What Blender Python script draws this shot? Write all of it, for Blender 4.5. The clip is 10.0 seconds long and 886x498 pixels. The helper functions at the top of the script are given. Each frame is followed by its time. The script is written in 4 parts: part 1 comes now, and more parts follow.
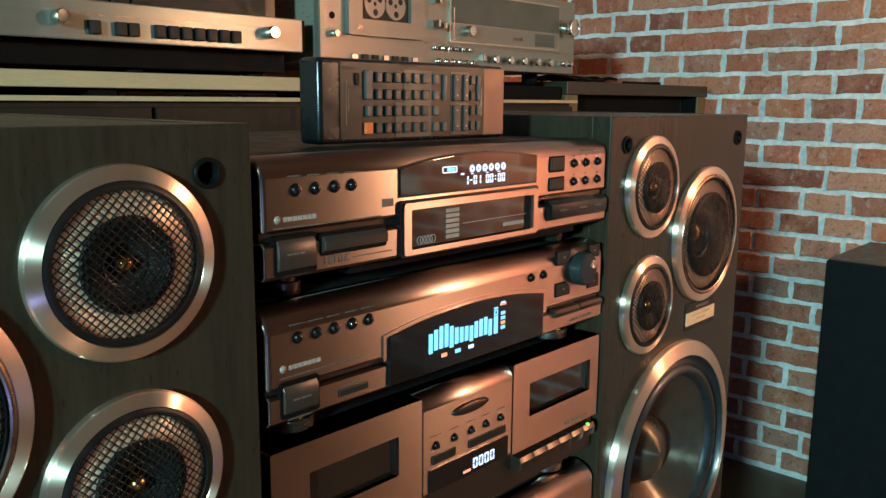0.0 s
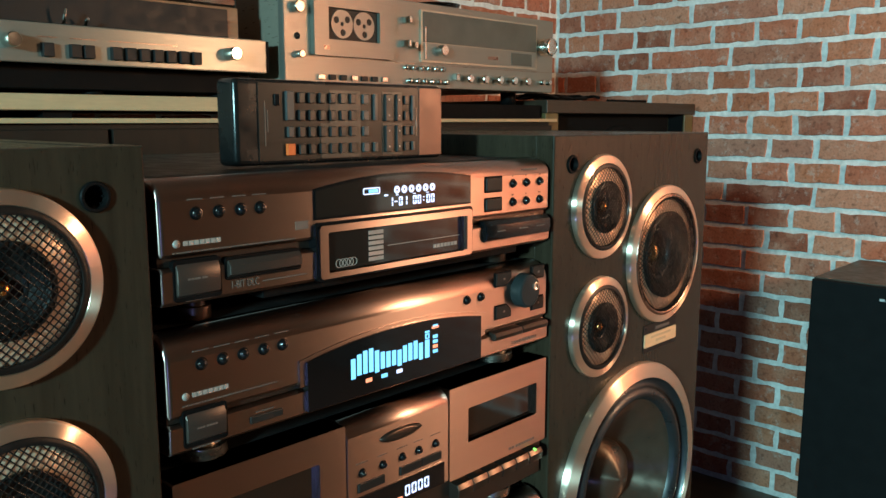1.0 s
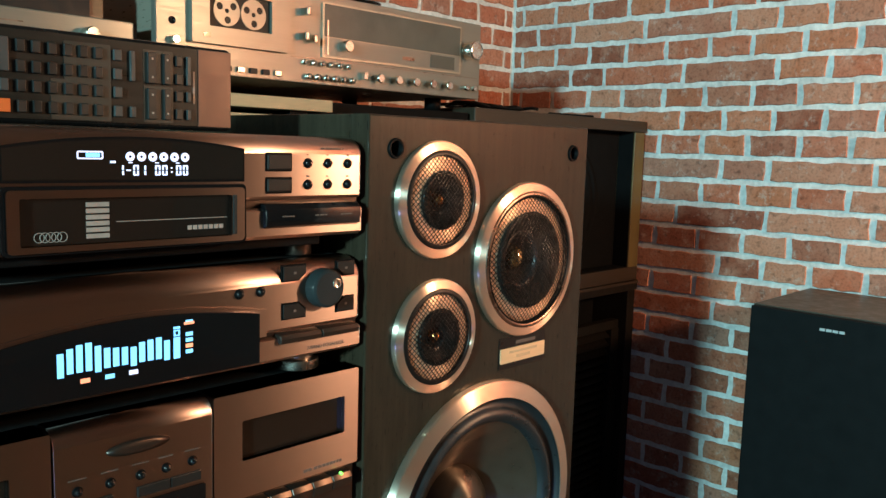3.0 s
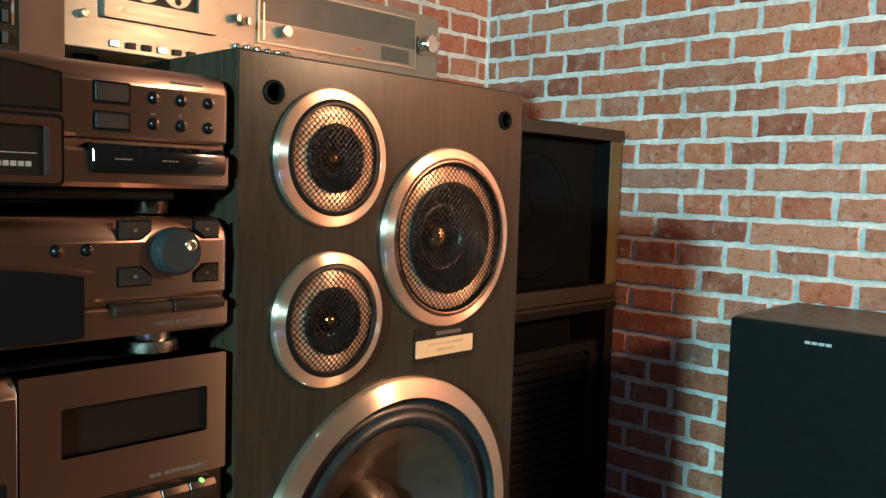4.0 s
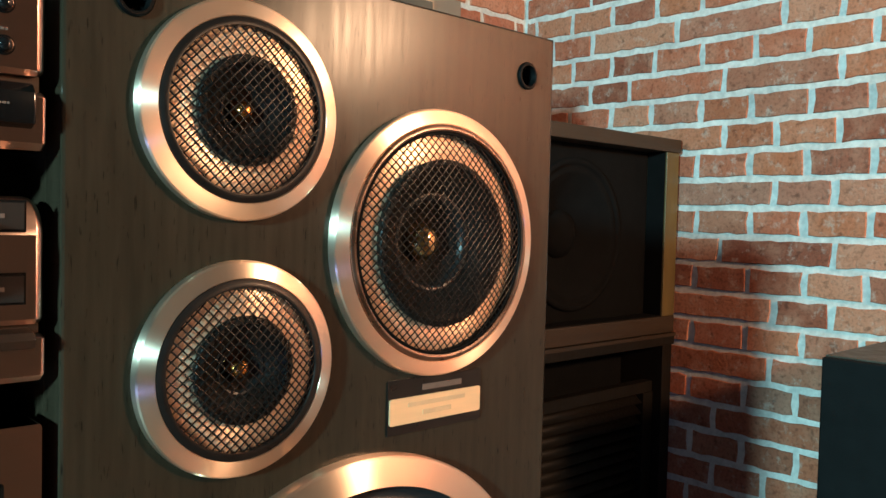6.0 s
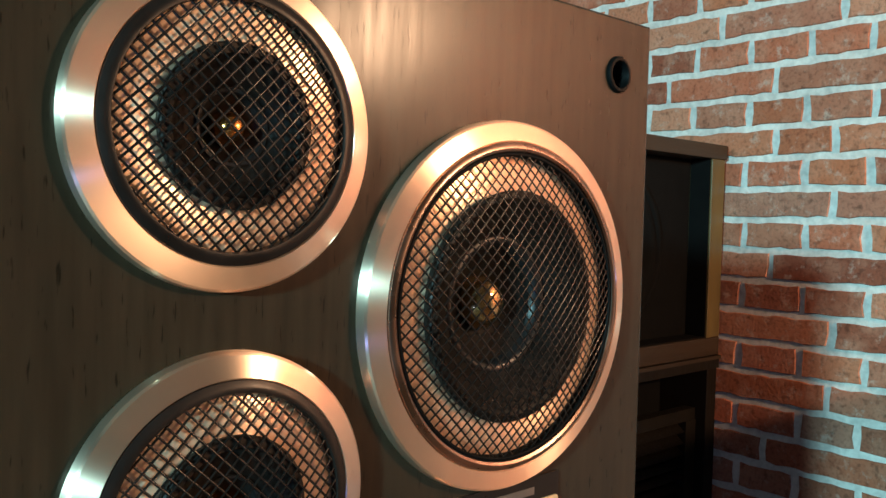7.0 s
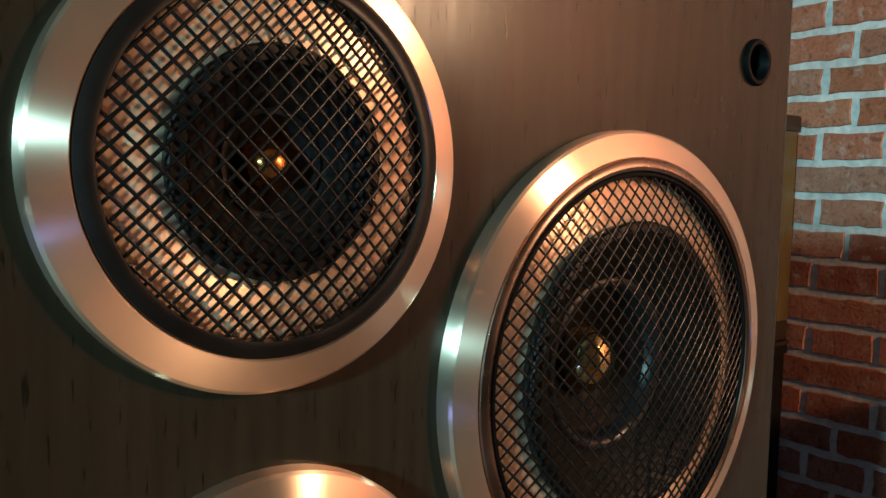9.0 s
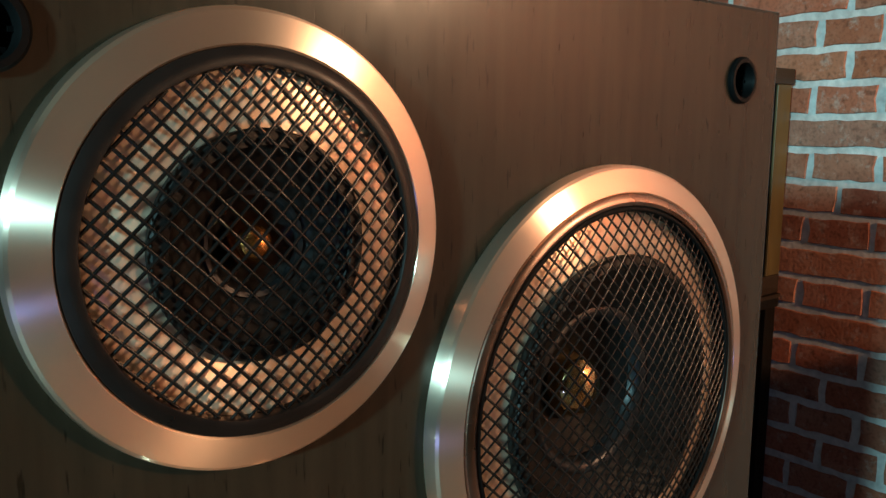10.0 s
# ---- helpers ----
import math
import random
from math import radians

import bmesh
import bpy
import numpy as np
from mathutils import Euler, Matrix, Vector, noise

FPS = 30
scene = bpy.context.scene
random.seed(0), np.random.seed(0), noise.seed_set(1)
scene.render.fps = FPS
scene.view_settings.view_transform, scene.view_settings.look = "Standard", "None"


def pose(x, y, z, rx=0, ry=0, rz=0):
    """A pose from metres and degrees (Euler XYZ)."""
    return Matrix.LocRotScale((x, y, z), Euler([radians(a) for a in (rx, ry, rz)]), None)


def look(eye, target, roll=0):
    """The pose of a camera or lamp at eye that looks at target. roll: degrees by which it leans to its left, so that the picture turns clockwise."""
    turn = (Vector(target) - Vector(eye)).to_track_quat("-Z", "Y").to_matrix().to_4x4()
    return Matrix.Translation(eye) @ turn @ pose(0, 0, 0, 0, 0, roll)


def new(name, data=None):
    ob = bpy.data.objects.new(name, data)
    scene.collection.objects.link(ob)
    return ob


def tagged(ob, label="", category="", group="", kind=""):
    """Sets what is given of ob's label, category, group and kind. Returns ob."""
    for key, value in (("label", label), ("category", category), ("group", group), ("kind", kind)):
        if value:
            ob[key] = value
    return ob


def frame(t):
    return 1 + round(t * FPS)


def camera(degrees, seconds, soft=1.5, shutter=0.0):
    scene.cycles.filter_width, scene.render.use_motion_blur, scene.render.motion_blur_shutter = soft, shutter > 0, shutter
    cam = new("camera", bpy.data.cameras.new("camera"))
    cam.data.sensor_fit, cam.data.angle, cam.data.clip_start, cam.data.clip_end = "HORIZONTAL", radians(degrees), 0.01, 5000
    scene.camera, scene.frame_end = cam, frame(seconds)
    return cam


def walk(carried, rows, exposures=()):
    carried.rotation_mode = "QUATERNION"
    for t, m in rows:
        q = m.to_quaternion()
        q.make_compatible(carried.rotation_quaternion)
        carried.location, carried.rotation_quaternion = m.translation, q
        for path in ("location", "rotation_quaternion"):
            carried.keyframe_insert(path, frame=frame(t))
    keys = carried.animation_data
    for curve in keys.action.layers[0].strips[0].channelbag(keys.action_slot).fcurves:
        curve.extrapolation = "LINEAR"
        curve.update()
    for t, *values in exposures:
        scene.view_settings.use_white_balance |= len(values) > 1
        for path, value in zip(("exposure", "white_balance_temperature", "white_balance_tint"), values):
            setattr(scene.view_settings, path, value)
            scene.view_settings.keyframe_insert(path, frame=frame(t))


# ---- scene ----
cam = camera(56.5, 10.0)
PATH = [
    (0, (0.056, 0.068, 0.875), (1.507, 1.399, 0.521), 0.4),
    (0.5, (0.085, 0.048, 0.878), (1.53, 1.39, 0.546), 0.2),
    (1, (0.104, 0.033, 0.876), (1.541, 1.39, 0.566), 0.0),
    (1.5, (0.129, 0.02, 0.87), (1.558, 1.389, 0.578), -0.1),
    (2, (0.165, 0.003, 0.86), (1.592, 1.379, 0.596), -0.0),
    (2.5, (0.216, -0.014, 0.843), (1.647, 1.361, 0.6), 0.4),
    (2.7, (0.236, -0.021, 0.846), (1.667, 1.352, 0.587), 1.2),
    (4, (0.386, -0.009, 0.782), (1.823, 1.373, 0.632), 1.7),
    (4.5, (0.445, 0.014, 0.772), (1.861, 1.422, 0.65), 2.0),
    (5, (0.486, 0.035, 0.767), (1.878, 1.467, 0.662), 2.2),
    (5.2, (0.496, 0.041, 0.762), (1.882, 1.48, 0.661), 2.2),
    (6.3, (0.584, 0.153, 0.755), (1.939, 1.623, 0.689), 1.2),
    (6.5, (0.597, 0.175, 0.763), (1.959, 1.638, 0.695), 1.3),
    (7, (0.6248, 0.2191, 0.7744), (1.9613, 1.7045, 0.7043), 1.40),
    (7.5, (0.6429, 0.2614, 0.7820), (1.9588, 1.7621, 0.7036), 1.54),
    (8, (0.6544, 0.2787, 0.7918), (1.9540, 1.7925, 0.6950), 1.65),
    (8.5, (0.6584, 0.2813, 0.7909), (1.9353, 1.8144, 0.6678), 1.28),
    (9, (0.6577, 0.2820, 0.7959), (1.9205, 1.8256, 0.6354), 1.20),
    (9.5, (0.6583, 0.2816, 0.8057), (1.9209, 1.8196, 0.5850), 0.90),
    (10, (0.6598, 0.2807, 0.8233), (1.9235, 1.8048, 0.5229), 0.43),
]
walk(cam, [(t, look(eye, target, roll)) for t, eye, target, roll in PATH],
     [(0.0, 0.10), (2.5, 0.25), (4.0, 0.46), (5.0, 0.52), (6.5, 0.56), (7.5, 0.30), (8.5, -0.18), (9.0, -0.18), (9.5, -0.12), (10.0, 0.0)])


# ---- world and light ----
world = bpy.data.worlds.new("world")
scene.world = world
world.use_nodes = True
world.node_tree.nodes["Background"].inputs[0].default_value = (1.0, 0.72, 0.5, 1)
world.node_tree.nodes["Background"].inputs[1].default_value = 0.05


def area_lamp(name, eye, target, size, watts, colour):
    data = bpy.data.lights.new(name, "AREA")
    data.shape, data.size, data.energy, data.color = "DISK", size, watts, colour
    ob = new(name, data)
    ob.matrix_world = look(eye, target)
    return ob


lamp = bpy.data.lights.new("warm_lamp", "POINT")
lamp.energy, lamp.color, lamp.shadow_soft_size = 35.0, (1.0, 0.60, 0.345), 0.06
new("warm_lamp", lamp).location = (1.60, -0.665, 1.14)
# Unseen helper lamp, added so the brick beside warm_lamp shows bright in reflections.
area_lamp("wall_fill_helper", (1.66, -0.72, 1.12), (1.93, -0.60, 1.06), 0.12, 12.0, (1.0, 0.56, 0.33))
area_lamp("screen_lamp", (-1.75, -0.46, 1.22), (1.2, 0.5, 0.85), 0.20, 92.0, (0.44, 0.92, 1.0))
area_lamp("blue_lamp", (-0.55, -0.80, 0.14), (0.75, 0.43, 0.75), 0.10, 1.5, (0.22, 0.32, 1.0))

# ---- materials ----


def material(name, colour, rough=0.5, metal=0.0, vary=0.25, scale=40.0, stretch=(1, 1, 1), bump=0.0, bump_scale=200.0,
             by_object=0.0, coat=0.0, emit=0.0, aniso=0.0, hairline=0.0, rough_vary=0.1, spec=0.5):
    m = bpy.data.materials.new(name)
    m.use_nodes = True
    nt = m.node_tree
    b = nt.nodes["Principled BSDF"]
    b.inputs["Roughness"].default_value = rough
    b.inputs["Metallic"].default_value = metal
    b.inputs["Specular IOR Level"].default_value = spec
    b.inputs["Coat Weight"].default_value = coat
    b.inputs["Coat Roughness"].default_value = 0.12
    tc = nt.nodes.new("ShaderNodeTexCoord")
    mp = nt.nodes.new("ShaderNodeMapping")
    mp.inputs["Scale"].default_value = stretch
    nt.links.new(tc.outputs["Object"], mp.inputs["Vector"])
    n1 = nt.nodes.new("ShaderNodeTexNoise")
    n1.inputs["Scale"].default_value = scale
    n1.inputs["Detail"].default_value = 6
    n2 = nt.nodes.new("ShaderNodeTexNoise")
    n2.inputs["Scale"].default_value = scale / 7
    n2.inputs["Detail"].default_value = 3
    nt.links.new(mp.outputs[0], n1.inputs["Vector"])
    nt.links.new(mp.outputs[0], n2.inputs["Vector"])
    add = nt.nodes.new("ShaderNodeMath")
    add.operation = "ADD"
    nt.links.new(n1.outputs[0], add.inputs[0])
    nt.links.new(n2.outputs[0], add.inputs[1])
    value = add.outputs[0]
    if by_object:
        info = nt.nodes.new("ShaderNodeObjectInfo")
        mul = nt.nodes.new("ShaderNodeMath")
        mul.operation = "MULTIPLY_ADD"
        mul.inputs[1].default_value = by_object
        nt.links.new(info.outputs["Random"], mul.inputs[0])
        nt.links.new(value, mul.inputs[2])
        value = mul.outputs[0]
    rng = nt.nodes.new("ShaderNodeMapRange")
    rng.inputs["From Min"].default_value = 0.6
    rng.inputs["From Max"].default_value = 1.4 + by_object
    rng.inputs["To Min"].default_value = 1 - vary
    rng.inputs["To Max"].default_value = 1 + vary
    nt.links.new(value, rng.inputs["Value"])
    mix = nt.nodes.new("ShaderNodeVectorMath")
    mix.operation = "SCALE"
    mix.inputs[0].default_value = colour
    nt.links.new(rng.outputs[0], mix.inputs["Scale"])
    nt.links.new(mix.outputs[0], b.inputs["Base Color"])
    rr = nt.nodes.new("ShaderNodeMapRange")
    rr.inputs["From Min"].default_value, rr.inputs["From Max"].default_value = 0.3, 0.7
    rr.inputs["To Min"].default_value, rr.inputs["To Max"].default_value = max(0.02, rough - rough_vary), min(1, rough + rough_vary)
    nt.links.new(n1.outputs[0], rr.inputs["Value"])
    nt.links.new(rr.outputs[0], b.inputs["Roughness"])
    if bump:
        n3 = nt.nodes.new("ShaderNodeTexNoise")
        n3.inputs["Scale"].default_value = bump_scale
        n3.inputs["Detail"].default_value = 5
        nt.links.new(mp.outputs[0], n3.inputs["Vector"])
        bp = nt.nodes.new("ShaderNodeBump")
        bp.inputs["Strength"].default_value = bump
        bp.inputs["Distance"].default_value = 0.002
        nt.links.new(n3.outputs[0], bp.inputs["Height"])
        nt.links.new(bp.outputs[0], b.inputs["Normal"])
    if aniso:
        tg = nt.nodes.new("ShaderNodeTangent")
        tg.direction_type, tg.axis = "RADIAL", "Y"
        nt.links.new(tg.outputs[0], b.inputs["Tangent"])
        b.inputs["Anisotropic"].default_value = aniso
        b.inputs["Anisotropic Rotation"].default_value = 0.25
    if hairline:
        up = nt.nodes.new("ShaderNodeCombineXYZ")
        up.inputs["Z"].default_value = 1.0
        nt.links.new(up.outputs[0], b.inputs["Tangent"])
        b.inputs["Anisotropic"].default_value = hairline
    if emit:
        b.inputs["Emission Color"].default_value = (*colour, 1)
        b.inputs["Emission Strength"].default_value = emit
    return m


VENEER = material("dark_veneer", (0.0285, 0.0205, 0.0128), 0.23, 0, 0.30, 30, (9, 9, 0.7), 0.06, 60, spec=0.185, rough_vary=0.03)
nt = VENEER.node_tree
pore_map = nt.nodes.new("ShaderNodeMapping")
pore_map.inputs["Scale"].default_value = (750, 750, 95)
pore = nt.nodes.new("ShaderNodeTexNoise")
pore.inputs["Scale"].default_value = 1.0
pore.inputs["Detail"].default_value = 2
pore_cut = nt.nodes.new("ShaderNodeMapRange")
pore_cut.inputs["From Min"].default_value, pore_cut.inputs["From Max"].default_value = 0.635, 0.70
pore_cut.inputs["To Min"].default_value, pore_cut.inputs["To Max"].default_value = 1.0, 0.42
wood = nt.nodes["Principled BSDF"].inputs["Base Color"].links[0].from_socket
pored = nt.nodes.new("ShaderNodeVectorMath")
pored.operation = "SCALE"
pore_bump = nt.nodes.new("ShaderNodeBump")
pore_bump.inputs["Strength"].default_value, pore_bump.inputs["Distance"].default_value = 0.07, 0.0003
nt.links.new(nt.nodes["Texture Coordinate"].outputs["Object"], pore_map.inputs["Vector"])
nt.links.new(pore_map.outputs[0], pore.inputs["Vector"])
nt.links.new(pore.outputs[0], pore_cut.inputs["Value"])
nt.links.new(wood, pored.inputs[0])
nt.links.new(pore_cut.outputs[0], pored.inputs["Scale"])
nt.links.new(pored.outputs[0], nt.nodes["Principled BSDF"].inputs["Base Color"])
nt.links.new(pore_cut.outputs[0], pore_bump.inputs["Height"])
nt.links.new(pore_bump.outputs[0], nt.nodes["Principled BSDF"].inputs["Normal"])
RING = material("brushed_aluminium", (0.92, 0.71, 0.55), 0.30, 0.95, 0.05, 30, aniso=1.0, rough_vary=0.02)
LIP = material("satin_bronze_lip", (0.26, 0.18, 0.145), 0.3, 1, 0.1, 60)
BLACK = material("black_plastic", (0.0035, 0.0035, 0.0035), 0.55, 0, 0.3, 60, bump=0.05, bump_scale=600, spec=0.06)
GLOSS = material("black_gloss", (0.004, 0.004, 0.0045), 0.09, 0, 0.2, 20, rough_vary=0.03, spec=0.5)
WINDOW = material("smoked_window", (0.010, 0.006, 0.0045), 0.06, 0, 0.2, 20, rough_vary=0.02, spec=1.0)
RIM = material("dark_satin_rim", (0.010, 0.0075, 0.0065), 0.36, 0.1, 0.15, 90, spec=0.25)
MESH = material("black_mesh", (0.004, 0.0038, 0.0036), 0.27, 0, 0.2, 90, spec=0.42)
PAPER = material("pale_cone", (0.95, 0.67, 0.47), 0.34, 0.6, 0.12, 50, rough_vary=0.03, bump=0.02, bump_scale=90, aniso=0.9)
FOAM = material("black_cone", (0.011, 0.010, 0.009), 0.5, 0, 0.4, 90, bump=0.1, bump_scale=500, spec=0.2)
RUBBER = material("rubber_surround", (0.016, 0.017, 0.018), 0.34, 0, 0.2, 80, spec=0.4)
CONE = material("dark_woofer_cone", (0.11, 0.085, 0.063), 0.36, 0.7, 0.2, 60, aniso=0.95)
BRASS = material("amber_brass", (0.92, 0.38, 0.11), 0.20, 1, 0.2, 200)
GOLD = material("polished_gold", (0.72, 0.50, 0.24), 0.09, 1, 0.1, 200, rough_vary=0.02)
BADGE_INK = material("badge_ink", (0.66, 0.45, 0.26), 0.5, 0.2, 0.1, 300)
BADGE = material("champagne_badge", (0.88, 0.60, 0.34), 0.42, 0.4, 0.06, 90, (1, 1, 12))
BRONZE = material("bronze_panel", (0.37, 0.268, 0.232), 0.28, 1.0, 0.02, 200, (0.15, 1, 5), rough_vary=0.004, hairline=0.95)
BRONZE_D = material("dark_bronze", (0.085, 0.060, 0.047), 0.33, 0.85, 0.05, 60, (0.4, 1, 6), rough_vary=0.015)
FLAP = material("dark_bronze_flap", (0.060, 0.046, 0.038), 0.36, 0.6, 0.05, 60, (0.4, 1, 6), rough_vary=0.015, spec=0.3)
TAUPE = material("olive_button", (0.018, 0.0145, 0.0125), 0.42, 0.0, 0.15, 90, spec=0.18)
SILVER = material("silver_foot", (0.42, 0.37, 0.32), 0.28, 1, 0.1, 60)
STEEL = material("black_steel_case", (0.011, 0.011, 0.011), 0.5, 0.1, 0.25, 60, bump=0.08, bump_scale=700, spec=0.3)
TEALKNOB = material("grey_knob", (0.020, 0.023, 0.023), 0.40, 0.0, 0.1, 60, spec=0.15)
PRINT = material("pale_print", (0.30, 0.25, 0.215), 0.5, 0.1, 0.15, 300)
PRINT_D = material("faint_print", (0.12, 0.088, 0.072), 0.5, 0.1, 0.2, 300)
GLOW_W = material("white_segments", (0.66, 0.70, 0.95), 0.5, 0, 0.0, 40, emit=0.95)
GLOW_B = material("blue_segments", (0.20, 0.58, 0.95), 0.5, 0, 0.0, 40, emit=1.0)
GLOW_R = material("red_segments", (1.0, 0.30, 0.16), 0.5, 0, 0.0, 40, emit=1.0)
GLOW_G = material("green_led", (0.25, 1.0, 0.12), 0.5, 0, 0.0, 40, emit=1.4)
ORANGE = material("orange_button", (0.70, 0.115, 0.020), 0.45, 0, 0.08, 90)
REMOTE = material("dark_remote_shell", (0.006, 0.006, 0.006), 0.22, 0, 0.2, 60)
REMOTE_F = material("brown_remote_face", (0.011, 0.0095, 0.0075), 0.36, 0.0, 0.12, 60, (0.5, 1, 5), spec=0.28)
REMOTE_C = material("copper_remote_end", (0.12, 0.072, 0.055), 0.42, 0.6, 0.08, 60)
REMOTE_K = material("grey_remote_button", (0.040, 0.040, 0.038), 0.40, 0, 0.15, 90)
REMOTE_D = material("dark_remote_button", (0.012, 0.011, 0.010), 0.4, 0, 0.2, 90)
REMOTE_P = material("olive_remote_panel", (0.026, 0.025, 0.020), 0.40, 0.1, 0.12, 90)
CHAMP = material("champagne_aluminium", (0.315, 0.30, 0.255), 0.38, 0.7, 0.06, 60, (0.4, 1, 8), rough_vary=0.05, hairline=0.8)
CHAMP_D = material("shaded_champagne", (0.42, 0.37, 0.29), 0.35, 0.6, 0.08, 60, (0.4, 1, 8))
DIAL = material("dial_glass", (0.095, 0.09, 0.072), 0.14, 0.1, 0.2, 30, rough_vary=0.03, spec=0.5)
CHROME = material("polished_knob", (0.82, 0.80, 0.74), 0.14, 1, 0.05, 60)
CREAM = material("pale_wood_edge", (0.42, 0.29, 0.16), 0.5, 0, 0.15, 50, (1, 6, 8), 0.1, 200)
WALNUT = material("walnut", (0.17, 0.075, 0.032), 0.42, 0, 0.35, 40, (0.6, 6, 6), 0.1, 200)
OAK = material("ochre_cabinet_wood", (0.115, 0.080, 0.027), 0.5, 0, 0.3, 40, (6, 6, 0.6), 0.1, 200)
TOPWOOD = material("brown_cabinet_top", (0.032, 0.019, 0.010), 0.5, 0, 0.3, 40, (0.6, 6, 6), 0.1, 200)
DARKWOOD = material("blackened_wood", (0.010, 0.008, 0.006), 0.5, 0, 0.3, 40, (6, 6, 0.6), 0.1, 200, spec=0.2)
CLOTH = material("dark_grille_cloth", (0.005, 0.005, 0.005), 0.85, 0, 0.3, 300, bump=0.3, bump_scale=900, spec=0.08)


def brick_material():
    m = bpy.data.materials.new("red_brick")
    m.use_nodes = True
    nt = m.node_tree
    b = nt.nodes["Principled BSDF"]
    b.inputs["Roughness"].default_value = 0.85
    b.inputs["Specular IOR Level"].default_value = 0.25
    geo = nt.nodes.new("ShaderNodeNewGeometry")
    info = nt.nodes.new("ShaderNodeObjectInfo")
    isle = nt.nodes.new("ShaderNodeMath")
    isle.operation = "ADD"
    nt.links.new(info.outputs["Random"], isle.inputs[0])
    nt.links.new(geo.outputs["Random Per Island"], isle.inputs[1])
    wrap = nt.nodes.new("ShaderNodeMath")
    wrap.operation = "FRACT"
    nt.links.new(isle.outputs[0], wrap.inputs[0])
    ramp = nt.nodes.new("ShaderNodeValToRGB")
    ramp.color_ramp.elements[0].color = (0.25, 0.075, 0.045, 1)
    ramp.color_ramp.elements[1].color = (0.36, 0.165, 0.115, 1)
    for at, colour in ((0.2, (0.45, 0.150, 0.075, 1)), (0.4, (0.52, 0.225, 0.140, 1)), (0.6, (0.30, 0.105, 0.065, 1)), (0.8, (0.47, 0.140, 0.075, 1))):
        ramp.color_ramp.elements.new(at).color = colour
    nt.links.new(wrap.outputs[0], ramp.inputs[0])
    stain = nt.nodes.new("ShaderNodeTexNoise")
    stain.inputs["Scale"].default_value, stain.inputs["Detail"].default_value = 26, 8
    grit = nt.nodes.new("ShaderNodeTexNoise")
    grit.inputs["Scale"].default_value, grit.inputs["Detail"].default_value = 190, 6
    for n in (stain, grit):
        nt.links.new(geo.outputs["Position"], n.inputs["Vector"])
    pale = nt.nodes.new("ShaderNodeMix")
    pale.data_type = "RGBA"
    pale.inputs["B"].default_value = (0.56, 0.29, 0.20, 1)
    cut = nt.nodes.new("ShaderNodeMapRange")
    cut.inputs["From Min"].default_value, cut.inputs["From Max"].default_value = 0.46, 0.74
    cut.inputs["To Max"].default_value = 0.5
    nt.links.new(stain.outputs[0], cut.inputs["Value"])
    nt.links.new(cut.outputs[0], pale.inputs["Factor"])
    nt.links.new(ramp.outputs[0], pale.inputs["A"])
    dark = nt.nodes.new("ShaderNodeMapRange")
    dark.inputs["From Min"].default_value, dark.inputs["From Max"].default_value = 0.30, 0.52
    dark.inputs["To Min"].default_value, dark.inputs["To Max"].default_value = 0.72, 1.04
    nt.links.new(grit.outputs[0], dark.inputs["Value"])
    out = nt.nodes.new("ShaderNodeVectorMath")
    out.operation = "SCALE"
    nt.links.new(pale.outputs["Result"], out.inputs[0])
    nt.links.new(dark.outputs[0], out.inputs["Scale"])
    # chalky smears of mortar and small dark pits
    smear = nt.nodes.new("ShaderNodeTexNoise")
    smear.inputs["Scale"].default_value, smear.inputs["Detail"].default_value, smear.inputs["Roughness"].default_value = 48, 9, 0.72
    pit = nt.nodes.new("ShaderNodeTexNoise")
    pit.inputs["Scale"].default_value, pit.inputs["Detail"].default_value = 75, 4
    for n in (smear, pit):
        nt.links.new(geo.outputs["Position"], n.inputs["Vector"])
    smear_cut = nt.nodes.new("ShaderNodeMapRange")
    smear_cut.inputs["From Min"].default_value, smear_cut.inputs["From Max"].default_value = 0.55, 0.72
    smear_cut.inputs["To Max"].default_value = 0.65
    nt.links.new(smear.outputs[0], smear_cut.inputs["Value"])
    chalk = nt.nodes.new("ShaderNodeMix")
    chalk.data_type = "RGBA"
    chalk.inputs["B"].default_value = (0.60, 0.50, 0.43, 1)
    nt.links.new(smear_cut.outputs[0], chalk.inputs["Factor"])
    nt.links.new(out.outputs[0], chalk.inputs["A"])
    pit_cut = nt.nodes.new("ShaderNodeMapRange")
    pit_cut.inputs["From Min"].default_value, pit_cut.inputs["From Max"].default_value = 0.30, 0.42
    pit_cut.inputs["To Min"].default_value, pit_cut.inputs["To Max"].default_value = 0.6, 1.0
    nt.links.new(pit.outputs[0], pit_cut.inputs["Value"])
    pitted = nt.nodes.new("ShaderNodeVectorMath")
    pitted.operation = "SCALE"
    nt.links.new(chalk.outputs["Result"], pitted.inputs[0])
    nt.links.new(pit_cut.outputs[0], pitted.inputs["Scale"])
    nt.links.new(pitted.outputs[0], b.inputs["Base Color"])
    bump = nt.nodes.new("ShaderNodeBump")
    bump.inputs["Strength"].default_value, bump.inputs["Distance"].default_value = 0.5, 0.002
    nt.links.new(grit.outputs[0], bump.inputs["Height"])
    nt.links.new(bump.outputs[0], b.inputs["Normal"])
    return m


